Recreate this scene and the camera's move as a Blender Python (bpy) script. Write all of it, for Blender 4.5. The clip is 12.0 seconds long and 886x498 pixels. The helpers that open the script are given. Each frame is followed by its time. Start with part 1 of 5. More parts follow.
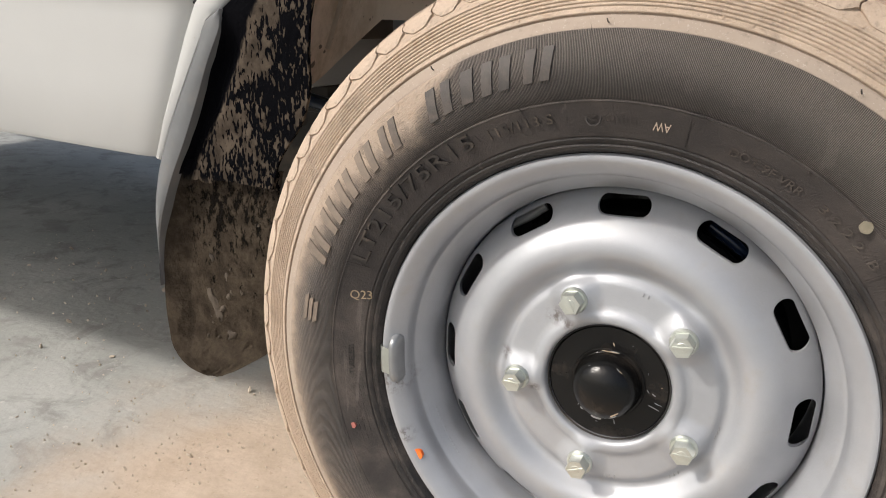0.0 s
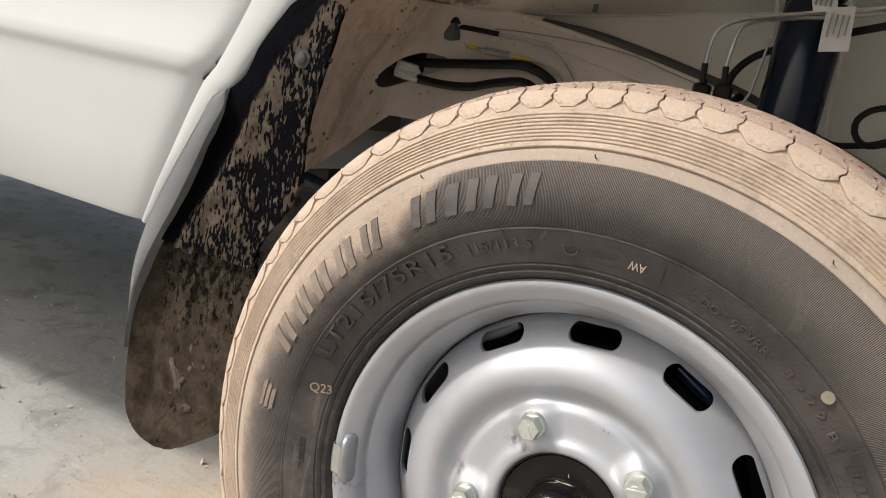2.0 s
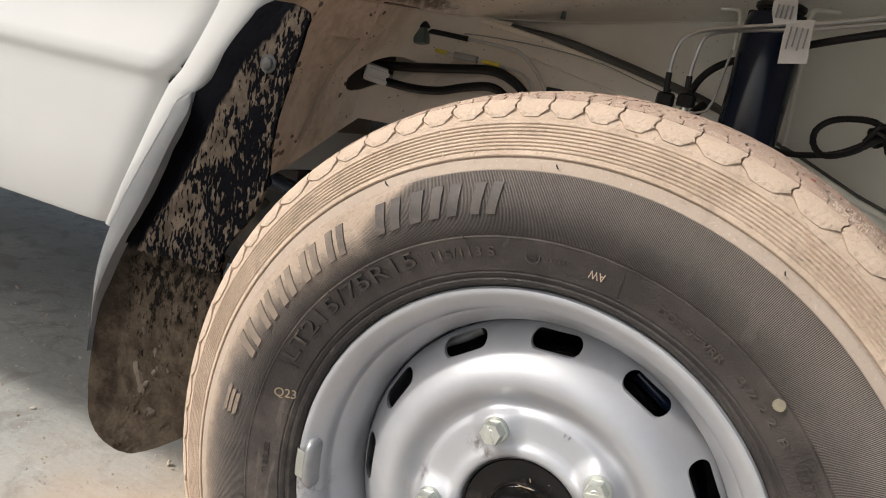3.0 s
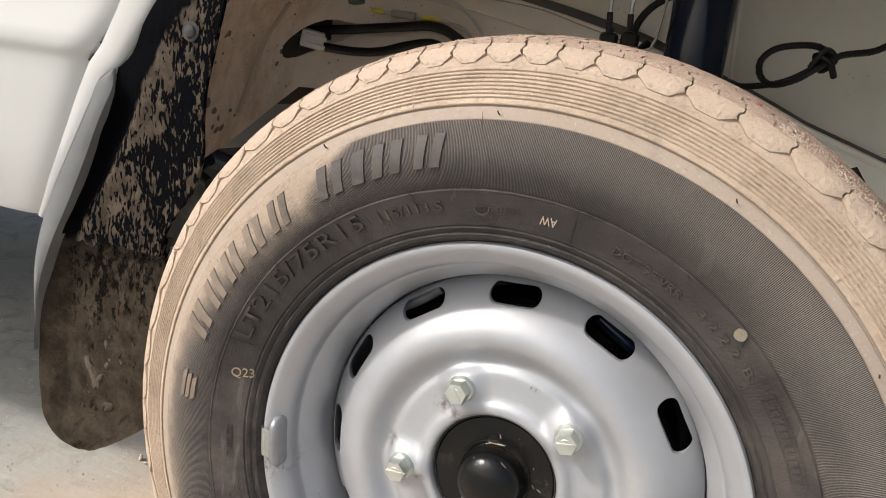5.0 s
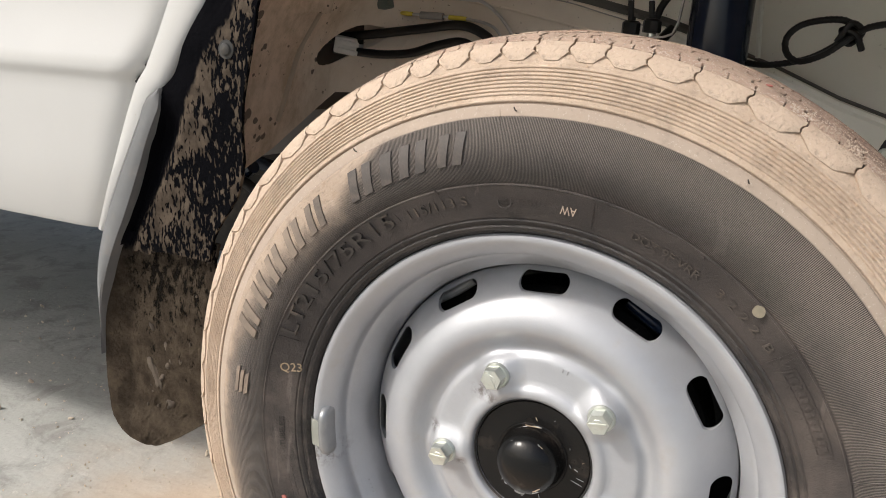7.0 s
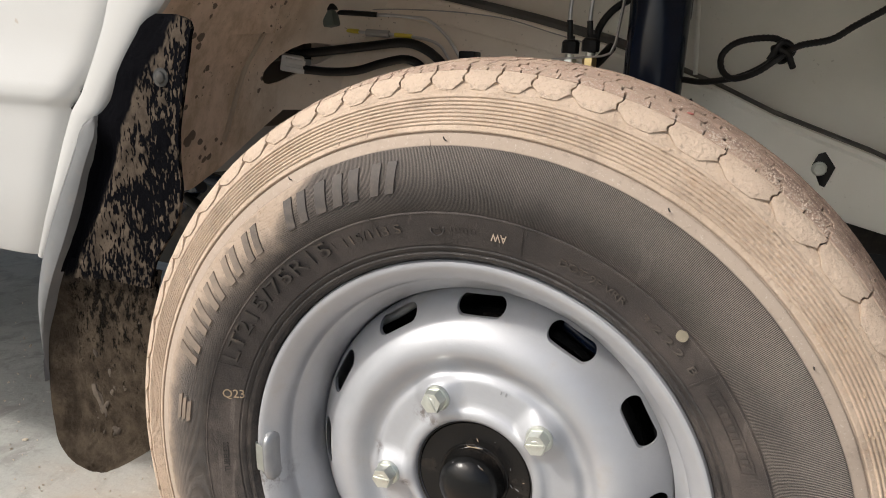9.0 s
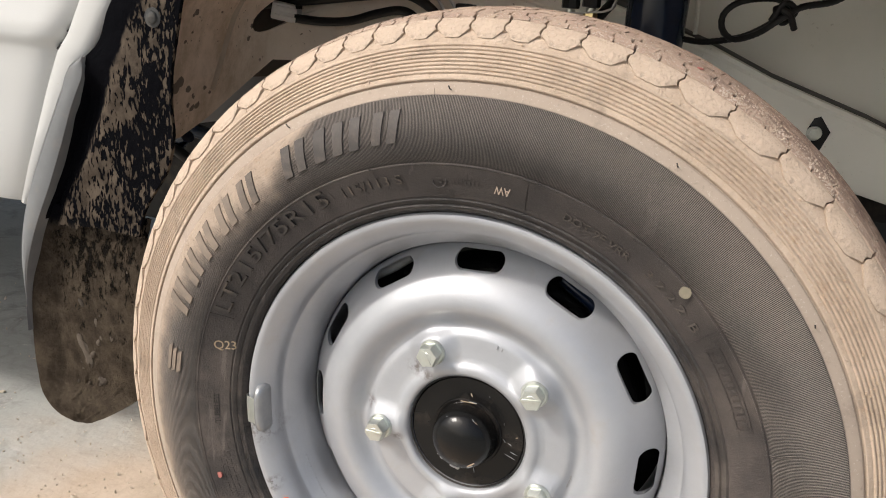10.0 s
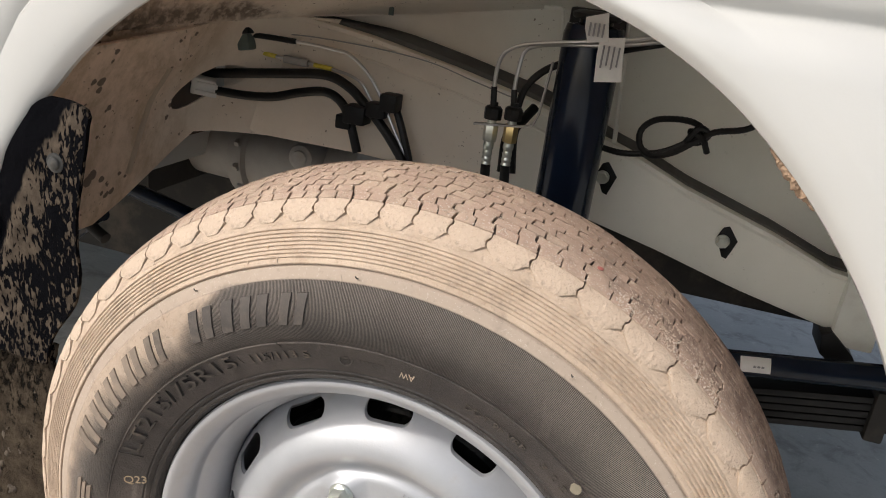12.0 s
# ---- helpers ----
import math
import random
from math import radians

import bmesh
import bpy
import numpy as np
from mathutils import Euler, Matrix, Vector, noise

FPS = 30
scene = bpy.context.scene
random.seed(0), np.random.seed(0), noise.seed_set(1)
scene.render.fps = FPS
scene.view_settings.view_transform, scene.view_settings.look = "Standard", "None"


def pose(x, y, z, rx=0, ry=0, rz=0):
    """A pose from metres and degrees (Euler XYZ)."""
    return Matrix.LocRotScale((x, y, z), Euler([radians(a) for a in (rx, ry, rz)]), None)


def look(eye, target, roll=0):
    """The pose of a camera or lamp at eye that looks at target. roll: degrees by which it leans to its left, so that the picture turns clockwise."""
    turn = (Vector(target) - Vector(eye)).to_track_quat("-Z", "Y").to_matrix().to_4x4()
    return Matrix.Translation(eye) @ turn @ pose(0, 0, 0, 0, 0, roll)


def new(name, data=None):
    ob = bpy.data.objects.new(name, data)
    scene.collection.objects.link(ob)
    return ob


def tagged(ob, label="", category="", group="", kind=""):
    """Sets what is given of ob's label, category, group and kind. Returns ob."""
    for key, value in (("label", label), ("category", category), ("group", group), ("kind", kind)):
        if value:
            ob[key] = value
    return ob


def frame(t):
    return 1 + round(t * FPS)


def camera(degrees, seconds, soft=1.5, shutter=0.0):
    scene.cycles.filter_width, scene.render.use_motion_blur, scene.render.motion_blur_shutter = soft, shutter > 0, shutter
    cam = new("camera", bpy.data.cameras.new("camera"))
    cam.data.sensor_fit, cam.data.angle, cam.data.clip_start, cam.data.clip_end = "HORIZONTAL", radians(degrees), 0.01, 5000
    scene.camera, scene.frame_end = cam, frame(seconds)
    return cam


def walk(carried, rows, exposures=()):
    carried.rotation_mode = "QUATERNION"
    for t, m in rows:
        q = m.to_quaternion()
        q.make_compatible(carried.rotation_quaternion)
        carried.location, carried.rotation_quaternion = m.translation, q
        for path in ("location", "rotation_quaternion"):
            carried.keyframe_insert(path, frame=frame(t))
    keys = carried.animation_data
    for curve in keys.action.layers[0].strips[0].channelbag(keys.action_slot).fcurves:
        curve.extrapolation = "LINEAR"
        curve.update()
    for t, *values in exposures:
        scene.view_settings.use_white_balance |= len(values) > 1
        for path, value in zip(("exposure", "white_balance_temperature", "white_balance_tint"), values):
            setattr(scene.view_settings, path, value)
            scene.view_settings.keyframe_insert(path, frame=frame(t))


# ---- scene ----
cam = camera(60.55, 12.0, 1.0)
PATH = [
    (0, (0.1077, -0.5814, 0.6543), (-0.2801, 0.2882, 0.3488), 3.31),
    (0.5, (0.1130, -0.5826, 0.6664), (-0.3098, 0.2899, 0.4213), 8.07),
    (1, (0.1074, -0.5747, 0.6718), (-0.3156, 0.3025, 0.4444), 10.86),
    (1.5, (0.1100, -0.5741, 0.6742), (-0.3044, 0.3121, 0.4671), 11.40),
    (2, (0.1188, -0.5682, 0.6735), (-0.2863, 0.3247, 0.4769), 11.11),
    (2.5, (0.1184, -0.5734, 0.6751), (-0.2735, 0.3264, 0.4835), 12.08),
    (3, (0.1260, -0.5685, 0.6835), (-0.2481, 0.3385, 0.4905), 11.89),
    (5, (0.1349, -0.5464, 0.6722), (-0.1923, 0.3718, 0.4491), 7.44),
    (5.5, (0.1386, -0.5459, 0.6715), (-0.1838, 0.3724, 0.4419), 5.27),
    (6, (0.1243, -0.5653, 0.6727), (-0.2079, 0.3493, 0.4422), 6.96),
    (6.5, (0.1471, -0.5819, 0.6819), (-0.2174, 0.3204, 0.4515), 7.32),
    (7, (0.1643, -0.5643, 0.6817), (-0.2271, 0.3242, 0.4422), 3.69),
    (9, (0.1915, -0.5528, 0.7061), (-0.1675, 0.3497, 0.4681), 3.12),
    (9.5, (0.1822, -0.5537, 0.6930), (-0.1650, 0.3482, 0.4360), 4.57),
    (10, (0.1719, -0.5544, 0.6940), (-0.1503, 0.3494, 0.4125), 4.91),
    (10.5, (0.1387, -0.5078, 0.7661), (-0.1135, 0.4388, 0.5651), 5.41),
    (11, (0.1117, -0.4290, 0.7991), (-0.0735, 0.5468, 0.6830), 4.13),
    (11.5, (0.1234, -0.4488, 0.7926), (-0.0813, 0.5219, 0.6661), 5.08),
    (12, (0.1654, -0.5059, 0.8727), (-0.0720, 0.4027, 0.5292), 7.82),
]
walk(cam, [(t, look(eye, target, roll)) for t, eye, target, roll in PATH], [(0, 0.16), (0.8, 0.22), (3, 0.28), (5, 0.30), (9.8, 0.28), (10.5, 0.35), (11.5, 0.35), (12, 0.28)])

# ---- light ----
world = bpy.data.worlds.new("world")
scene.world = world
world.use_nodes = True
wn = world.node_tree.nodes
sky = wn.new("ShaderNodeTexSky")
sky.sky_type = "NISHITA"
sky.sun_disc = False
sky.sun_elevation = radians(42)
sky.sun_rotation = radians(215)
sky.air_density, sky.dust_density, sky.ozone_density = 1.0, 4.0, 1.0
wn["Background"].inputs["Strength"].default_value = 0.132
haze = wn.new("ShaderNodeHueSaturation")
haze.inputs["Saturation"].default_value = 0.72
world.node_tree.links.new(sky.outputs[0], haze.inputs["Color"])
world.node_tree.links.new(haze.outputs[0], wn["Background"].inputs["Color"])

sun = new("sun", bpy.data.lights.new("sun", "SUN"))
sun.data.energy = 2.7
sun.data.angle = radians(4.0)
sun.data.color = (1.0, 0.94, 0.87)
sun.matrix_world = look((-3.8, -3.3, 4.3), (0, 0, 0))


# ---- materials ----
class Nodes:
    """A small builder for node materials."""

    def __init__(self, name):
        self.mat = bpy.data.materials.new(name)
        self.mat.use_nodes = True
        self.n, self.l = self.mat.node_tree.nodes, self.mat.node_tree.links
        self.out = self.n["Principled BSDF"]
        self.co = self.n.new("ShaderNodeTexCoord").outputs["Object"]

    def put(self, socket, value):
        if hasattr(value, "is_output") or hasattr(value, "links"):
            self.l.new(value, socket)
        else:
            socket.default_value = value

    def noise(self, scale, detail=6.0, rough=0.6, stretch=None, distort=0.0):
        co = self.co
        if stretch:
            m = self.n.new("ShaderNodeMapping")
            m.inputs["Scale"].default_value = stretch
            self.l.new(co, m.inputs["Vector"])
            co = m.outputs[0]
        t = self.n.new("ShaderNodeTexNoise")
        t.inputs["Scale"].default_value, t.inputs["Detail"].default_value = scale, detail
        t.inputs["Roughness"].default_value, t.inputs["Distortion"].default_value = rough, distort
        self.l.new(co, t.inputs["Vector"])
        return t.outputs["Fac"]

    def math(self, op, a, b=0.0, c=0.0, clamp=False):
        m = self.n.new("ShaderNodeMath")
        m.operation, m.use_clamp = op, clamp
        for s, v in zip(m.inputs, (a, b, c)):
            self.put(s, v)
        return m.outputs[0]

    def step(self, value, lo, hi, a=0.0, b=1.0):
        m = self.n.new("ShaderNodeMapRange")
        m.interpolation_type = "SMOOTHSTEP"
        for k, v in zip(("Value", "From Min", "From Max", "To Min", "To Max"), (value, lo, hi, a, b)):
            self.put(m.inputs[k], v)
        return m.outputs[0]

    def mix(self, fac, a, b, kind="MIX"):
        m = self.n.new("ShaderNodeMix")
        m.data_type, m.blend_type = "RGBA", kind
        self.put(m.inputs["Factor"], fac)
        for s, v in ((m.inputs[6], a), (m.inputs[7], b)):
            self.put(s, (*v, 1.0) if isinstance(v, tuple) and len(v) == 3 else v)
        return m.outputs[2]

    def xyz(self):
        s = self.n.new("ShaderNodeSeparateXYZ")
        self.l.new(self.co, s.inputs[0])
        return s.outputs

    def bump(self, height, distance, strength=1.0, under=None):
        b = self.n.new("ShaderNodeBump")
        b.inputs["Distance"].default_value, b.inputs["Strength"].default_value = distance, strength
        self.put(b.inputs["Height"], height)
        if under is not None:
            self.l.new(under, b.inputs["Normal"])
        return b.outputs[0]

    def done(self, colour, rough=0.6, metal=0.0, normal=None, coat=0.0, spec=0.5):
        self.put(self.out.inputs["Base Color"], (*colour, 1.0) if isinstance(colour, tuple) and len(colour) == 3 else colour)
        self.put(self.out.inputs["Roughness"], rough)
        self.put(self.out.inputs["Metallic"], metal)
        self.out.inputs["Coat Weight"].default_value = coat
        self.out.inputs["Specular IOR Level"].default_value = spec
        if normal is not None:
            self.l.new(normal, self.out.inputs["Normal"])
        return self.mat


MUD = (0.45, 0.350, 0.264)
MUD_DARK = (0.30, 0.21, 0.135)


def plain(name, a, b, rough, metal=0.0, scale=60.0, bump=0.0003, coat=0.0, dirt=0.0, spec=0.5):
    """A surface with fine grain, broad blotches and a little dust."""
    m = Nodes(name)
    fine, broad = m.noise(scale), m.noise(scale / 9, 3.0)
    colour = m.mix(m.step(broad, 0.35, 0.65), a, b)
    colour = m.mix(m.math("MULTIPLY", m.step(fine, 0.3, 0.7), 0.25), colour, tuple(v * 0.75 for v in a))
    if dirt:
        dust = m.math("MULTIPLY", m.step(m.noise(scale / 4, 8.0, 0.7), 0.5, 0.72), dirt)
        colour = m.mix(dust, colour, MUD)
        rough = m.math("MULTIPLY_ADD", dust, 0.4, rough)
    return m.done(colour, rough, metal, m.bump(fine, bump), coat, spec)


def make_mud_tyre():
    m = Nodes("muddy_rubber")
    x, y, z = m.xyz()
    r = m.math("SQRT", m.math("ADD", m.math("MULTIPLY", x, x), m.math("MULTIPLY", z, z)))
    ang = m.math("ARCTAN2", z, x)
    ang = m.math("ADD", ang, m.math("MULTIPLY", m.math("LESS_THAN", ang, -1.5708), 6.28319))
    ramp = m.n.new("ShaderNodeValToRGB")
    lin = m.n.new("ShaderNodeMapRange")
    for k, v in zip(("Value", "From Min", "From Max"), (ang, radians(100), radians(220))):
        m.put(lin.inputs[k], v)
    m.l.new(lin.outputs[0], ramp.inputs[0])
    marks = ((0.0, 0.945), (0.14, 0.945), (0.20, 0.63), (0.24, 0.36), (0.34, 0.38), (0.45, 0.53), (0.6, 0.71), (1.0, 0.75))
    el = ramp.color_ramp.elements
    while len(el) < len(marks):
        el.new(0.5)
    for e, (p, v) in zip(el, marks):
        e.position, e.color = p, (v, v, v, 1)
    edge = m.math("MULTIPLY_ADD", ramp.outputs[0], 0.065, 0.24)
    ragged = m.math("MULTIPLY_ADD", m.math("SUBTRACT", m.noise(70, 10.0, 0.75), 0.5), m.math("MULTIPLY_ADD", m.step(ang, radians(112), radians(128)), 0.034, 0.0010), 0.0)
    over = m.math("SUBTRACT", m.math("ADD", r, ragged), edge)
    left = m.step(ang, radians(112), radians(128))
    soft = m.math("MULTIPLY_ADD", left, 0.0195, 0.0012)
    mud = m.step(m.math("DIVIDE", over, soft), -0.6, 1.0)
    worn = m.math("MULTIPLY", m.step(m.noise(38, 8.0, 0.7), 0.22, 0.5, 0.55, 1.0), m.step(m.noise(260, 4.0, 0.6), 0.28, 0.44, 0.72, 1.0))
    mud = m.math("MULTIPLY", mud, worn)
    film = m.math("MULTIPLY", m.step(m.noise(16, 8.0, 0.68), 0.36, 0.72), m.math("ADD", m.step(r, 0.244, 0.252, 0.14, 0.34), m.math("ADD", m.step(ang, radians(150), radians(185), 0.0, 0.38), m.step(ang, radians(10), radians(50), 0.30, 0.0))))
    rub = m.mix(m.step(m.noise(7, 5.0), 0.3, 0.7), (0.025, 0.022, 0.021), (0.046, 0.039, 0.037))
    rub = m.mix(m.step(r, 0.2212, 0.2236, 0.75, 0.0), rub, (0.018, 0.017, 0.017))
    rub = m.mix(film, rub, (0.20, 0.165, 0.14))
    haze = m.math("MULTIPLY", m.step(over, -0.040, 0.002), m.step(m.noise(30, 8.0, 0.7), 0.25, 0.7, 0.15, 0.6))
    haze = m.math("MULTIPLY", haze, m.step(r, 0.246, 0.262, 0.0, 1.0))
    rub = m.mix(haze, rub, (0.24, 0.19, 0.15))
    scuff = m.math("MULTIPLY", m.step(m.noise(90, 4.0, 0.5, (1.0, 1.0, 0.12)), 0.66, 0.72), 0.15)
    rub = m.mix(scuff, rub, (0.34, 0.29, 0.26))
    dry = m.mix(m.step(m.noise(24, 8.0), 0.3, 0.72), MUD, (0.535, 0.425, 0.330))
    dry = m.mix(m.math("MULTIPLY", m.step(m.noise(70, 6.0), 0.55, 0.75), 0.5), dry, (0.40, 0.28, 0.19))
    crown = m.math("MULTIPLY", m.step(y, 0.0125, 0.0175), m.step(m.math("ADD", m.noise(34, 8.0, 0.7), m.step(ang, 0.9, 1.9, 0.12, 0.0)), 0.36, 0.60, 0.25, 0.95))
    dry = m.mix(crown, dry, (0.43, 0.312, 0.245))
    # darker, redder patches on the crown towards lower angles
    bare = m.math("MULTIPLY", m.step(y, 0.022, 0.040), m.math("MULTIPLY", m.step(ang, radians(40), radians(88), 0.9, 0.0), m.step(m.noise(55, 8.0, 0.75), 0.36, 0.58)))
    dry = m.mix(bare, dry, (0.20, 0.135, 0.108))
    ring = m.math("MULTIPLY", m.step(m.math("ADD", r, m.math("MULTIPLY_ADD", m.noise(40, 6.0), 0.006, -0.003)), 0.299, 0.302), m.step(r, 0.3105, 0.3130, 1.0, 0.0))
    dry = m.mix(m.math("MULTIPLY", ring, 0.72), dry, (0.300, 0.250, 0.208))
    # shade painted into the crown slits: the mud colour drops to dark there
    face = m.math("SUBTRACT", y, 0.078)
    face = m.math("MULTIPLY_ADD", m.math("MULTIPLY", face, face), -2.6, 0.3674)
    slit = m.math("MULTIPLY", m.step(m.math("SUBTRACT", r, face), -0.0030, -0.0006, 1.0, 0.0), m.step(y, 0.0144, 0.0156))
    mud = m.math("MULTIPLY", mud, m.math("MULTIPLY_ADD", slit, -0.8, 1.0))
    grit = m.math("MULTIPLY", m.step(m.noise(480, 3.0), 0.60, 0.68), m.math("MULTIPLY_ADD", crown, 0.55, 0.25))
    dry = m.mix(grit, dry, (0.66, 0.58, 0.50))
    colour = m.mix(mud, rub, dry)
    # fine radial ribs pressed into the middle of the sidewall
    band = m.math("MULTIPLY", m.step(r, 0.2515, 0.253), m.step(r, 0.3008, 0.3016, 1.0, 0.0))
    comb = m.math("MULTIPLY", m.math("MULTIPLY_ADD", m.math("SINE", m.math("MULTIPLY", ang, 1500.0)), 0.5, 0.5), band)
    comb = m.math("MULTIPLY", comb, m.math("MULTIPLY_ADD", mud, -0.75, 1.0))
    dusty = m.step(ang, radians(20), radians(80), 0.92, 0.55)
    dusty = m.math("MULTIPLY", dusty, m.math("ADD", m.step(r, 0.258, 0.292, 0.45, 1.0), m.math("MULTIPLY_ADD", m.noise(20, 6.0, 0.65), 0.9, -0.45)), clamp=True)
    colour = m.mix(m.math("MULTIPLY", comb, dusty), colour, m.mix(m.step(ang, radians(10), radians(75)), (0.50, 0.44, 0.385), (0.34, 0.295, 0.26)))
    # darker colour in the grooves between the ribs
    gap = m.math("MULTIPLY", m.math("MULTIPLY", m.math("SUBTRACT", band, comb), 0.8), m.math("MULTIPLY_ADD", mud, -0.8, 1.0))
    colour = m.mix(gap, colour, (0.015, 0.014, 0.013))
    n1 = m.bump(comb, 0.0008)
    level = m.math("MULTIPLY_ADD", ring, -0.85, 1.0)
    n2 = m.bump(m.math("MULTIPLY", m.noise(420, 6.0, 0.72), level), 0.0013, 0.9, n1)
    n2 = m.bump(m.math("MULTIPLY", m.math("MULTIPLY", m.noise(110, 8.0, 0.7), mud), level), 0.0018, 0.8, n2)
    grain = m.math("MULTIPLY", m.math("MULTIPLY", m.noise(330, 3.0, 0.6), m.step(r, 0.312, 0.316)), m.step(m.noise(9, 3.0), 0.35, 0.6, 0.25, 1.0))
    n2 = m.bump(grain, 0.0014, 0.8, n2)
    rough = m.math("MULTIPLY_ADD", mud, 0.45, m.step(r, 0.2155, 0.2185, 0.24, 0.46))
    return m.done(colour, rough, 0.0, n2, 0.0, 0.42)


def make_block_rubber():
    m = Nodes("dusty_raised_rubber")
    x, y, z = m.xyz()
    ang = m.math("ARCTAN2", z, x)
    dusty = m.math("ADD", m.step(ang, radians(122), radians(146), 0.0, 0.36), m.math("MULTIPLY_ADD", m.noise(60, 8.0, 0.7), 0.6, -0.3), clamp=True)
    rub = m.mix(m.step(m.noise(40, 5.0), 0.3, 0.7), (0.046, 0.040, 0.037), (0.080, 0.068, 0.060))
    return m.done(m.mix(dusty, rub, MUD), m.math("MULTIPLY_ADD", dusty, 0.35, 0.52), 0.0, m.bump(m.noise(300, 6.0, 0.7), 0.0006), 0.0, 0.4)


def make_mud_flap():
    m = Nodes("mud_spattered_plastic")
    x, y, z = m.xyz()
    m_rot = m.n.new("ShaderNodeMapping")
    m_rot.inputs["Rotation"].default_value = (0, radians(-14), 0)
    m_rot.inputs["Scale"].default_value = (1.0, 1.0, 0.36)
    m.l.new(m.co, m_rot.inputs["Vector"])
    plain_co, m.co = m.co, m_rot.outputs[0]
    streak = m.noise(285, 2.5, 0.55, None, 0.25)
    m.co = plain_co
    cake = m.noise(130, 10.0, 0.72, (1.0, 1.0, 0.42))
    left = m.math("MAXIMUM", m.math("MULTIPLY_ADD", z, 0.52, -0.686), m.math("MULTIPLY_ADD", z, 0.75, -0.840))
    past = m.math("ADD", m.math("SUBTRACT", x, left), m.math("MULTIPLY_ADD", m.noise(90, 4.0, 0.6, (1, 1, 0.4)), 0.022, -0.011))
    inner = m.step(past, -0.002, 0.004)
    low = m.step(z, 0.455, 0.478, 1.0, 0.0)
    sparse = m.math("ADD", m.math("MULTIPLY_ADD", m.noise(24, 3.0), 0.62, -0.33), m.step(past, 0.0, 0.055, 0.07, -0.02))
    above = m.math("MULTIPLY", m.step(m.math("ADD", streak, sparse), 0.485, 0.53), inner)
    below = m.step(m.math("ADD", cake, m.step(z, 0.30, 0.455, 0.06, -0.07)), 0.38, 0.43)
    nearby = m.step(m.math("ADD", x, m.math("MULTIPLY_ADD", m.noise(60, 4.0), 0.03, -0.015)), -0.462, -0.448, 0.85, 0.0)
    below = m.math("MAXIMUM", below, nearby)
    mud = m.math("ADD", m.math("MULTIPLY", above, m.math("SUBTRACT", 1.0, low)), m.math("MULTIPLY", below, low), clamp=True)
    dirt = m.mix(m.step(m.noise(60, 8.0), 0.3, 0.7), (0.044, 0.035, 0.027), (0.098, 0.078, 0.060))
    old = m.mix(m.step(m.noise(48, 8.0, 0.7), 0.3, 0.7), (0.036, 0.028, 0.021), (0.088, 0.070, 0.051))
    dirt = m.mix(low, dirt, old)
    colour = m.mix(mud, m.mix(low, (0.0030, 0.0031, 0.0042), (0.009, 0.0075, 0.0063)), dirt)
    n = m.bump(m.math("MULTIPLY_ADD", m.noise(130, 8.0, 0.7), 0.9, mud), 0.0022)
    n = m.bump(m.math("MULTIPLY", m.noise(210, 8.0, 0.75), low), 0.0045, 1.0, n)
    return m.done(colour, m.math("MULTIPLY_ADD", mud, 0.22, 0.72), 0.0, n, 0.0, 0.02)


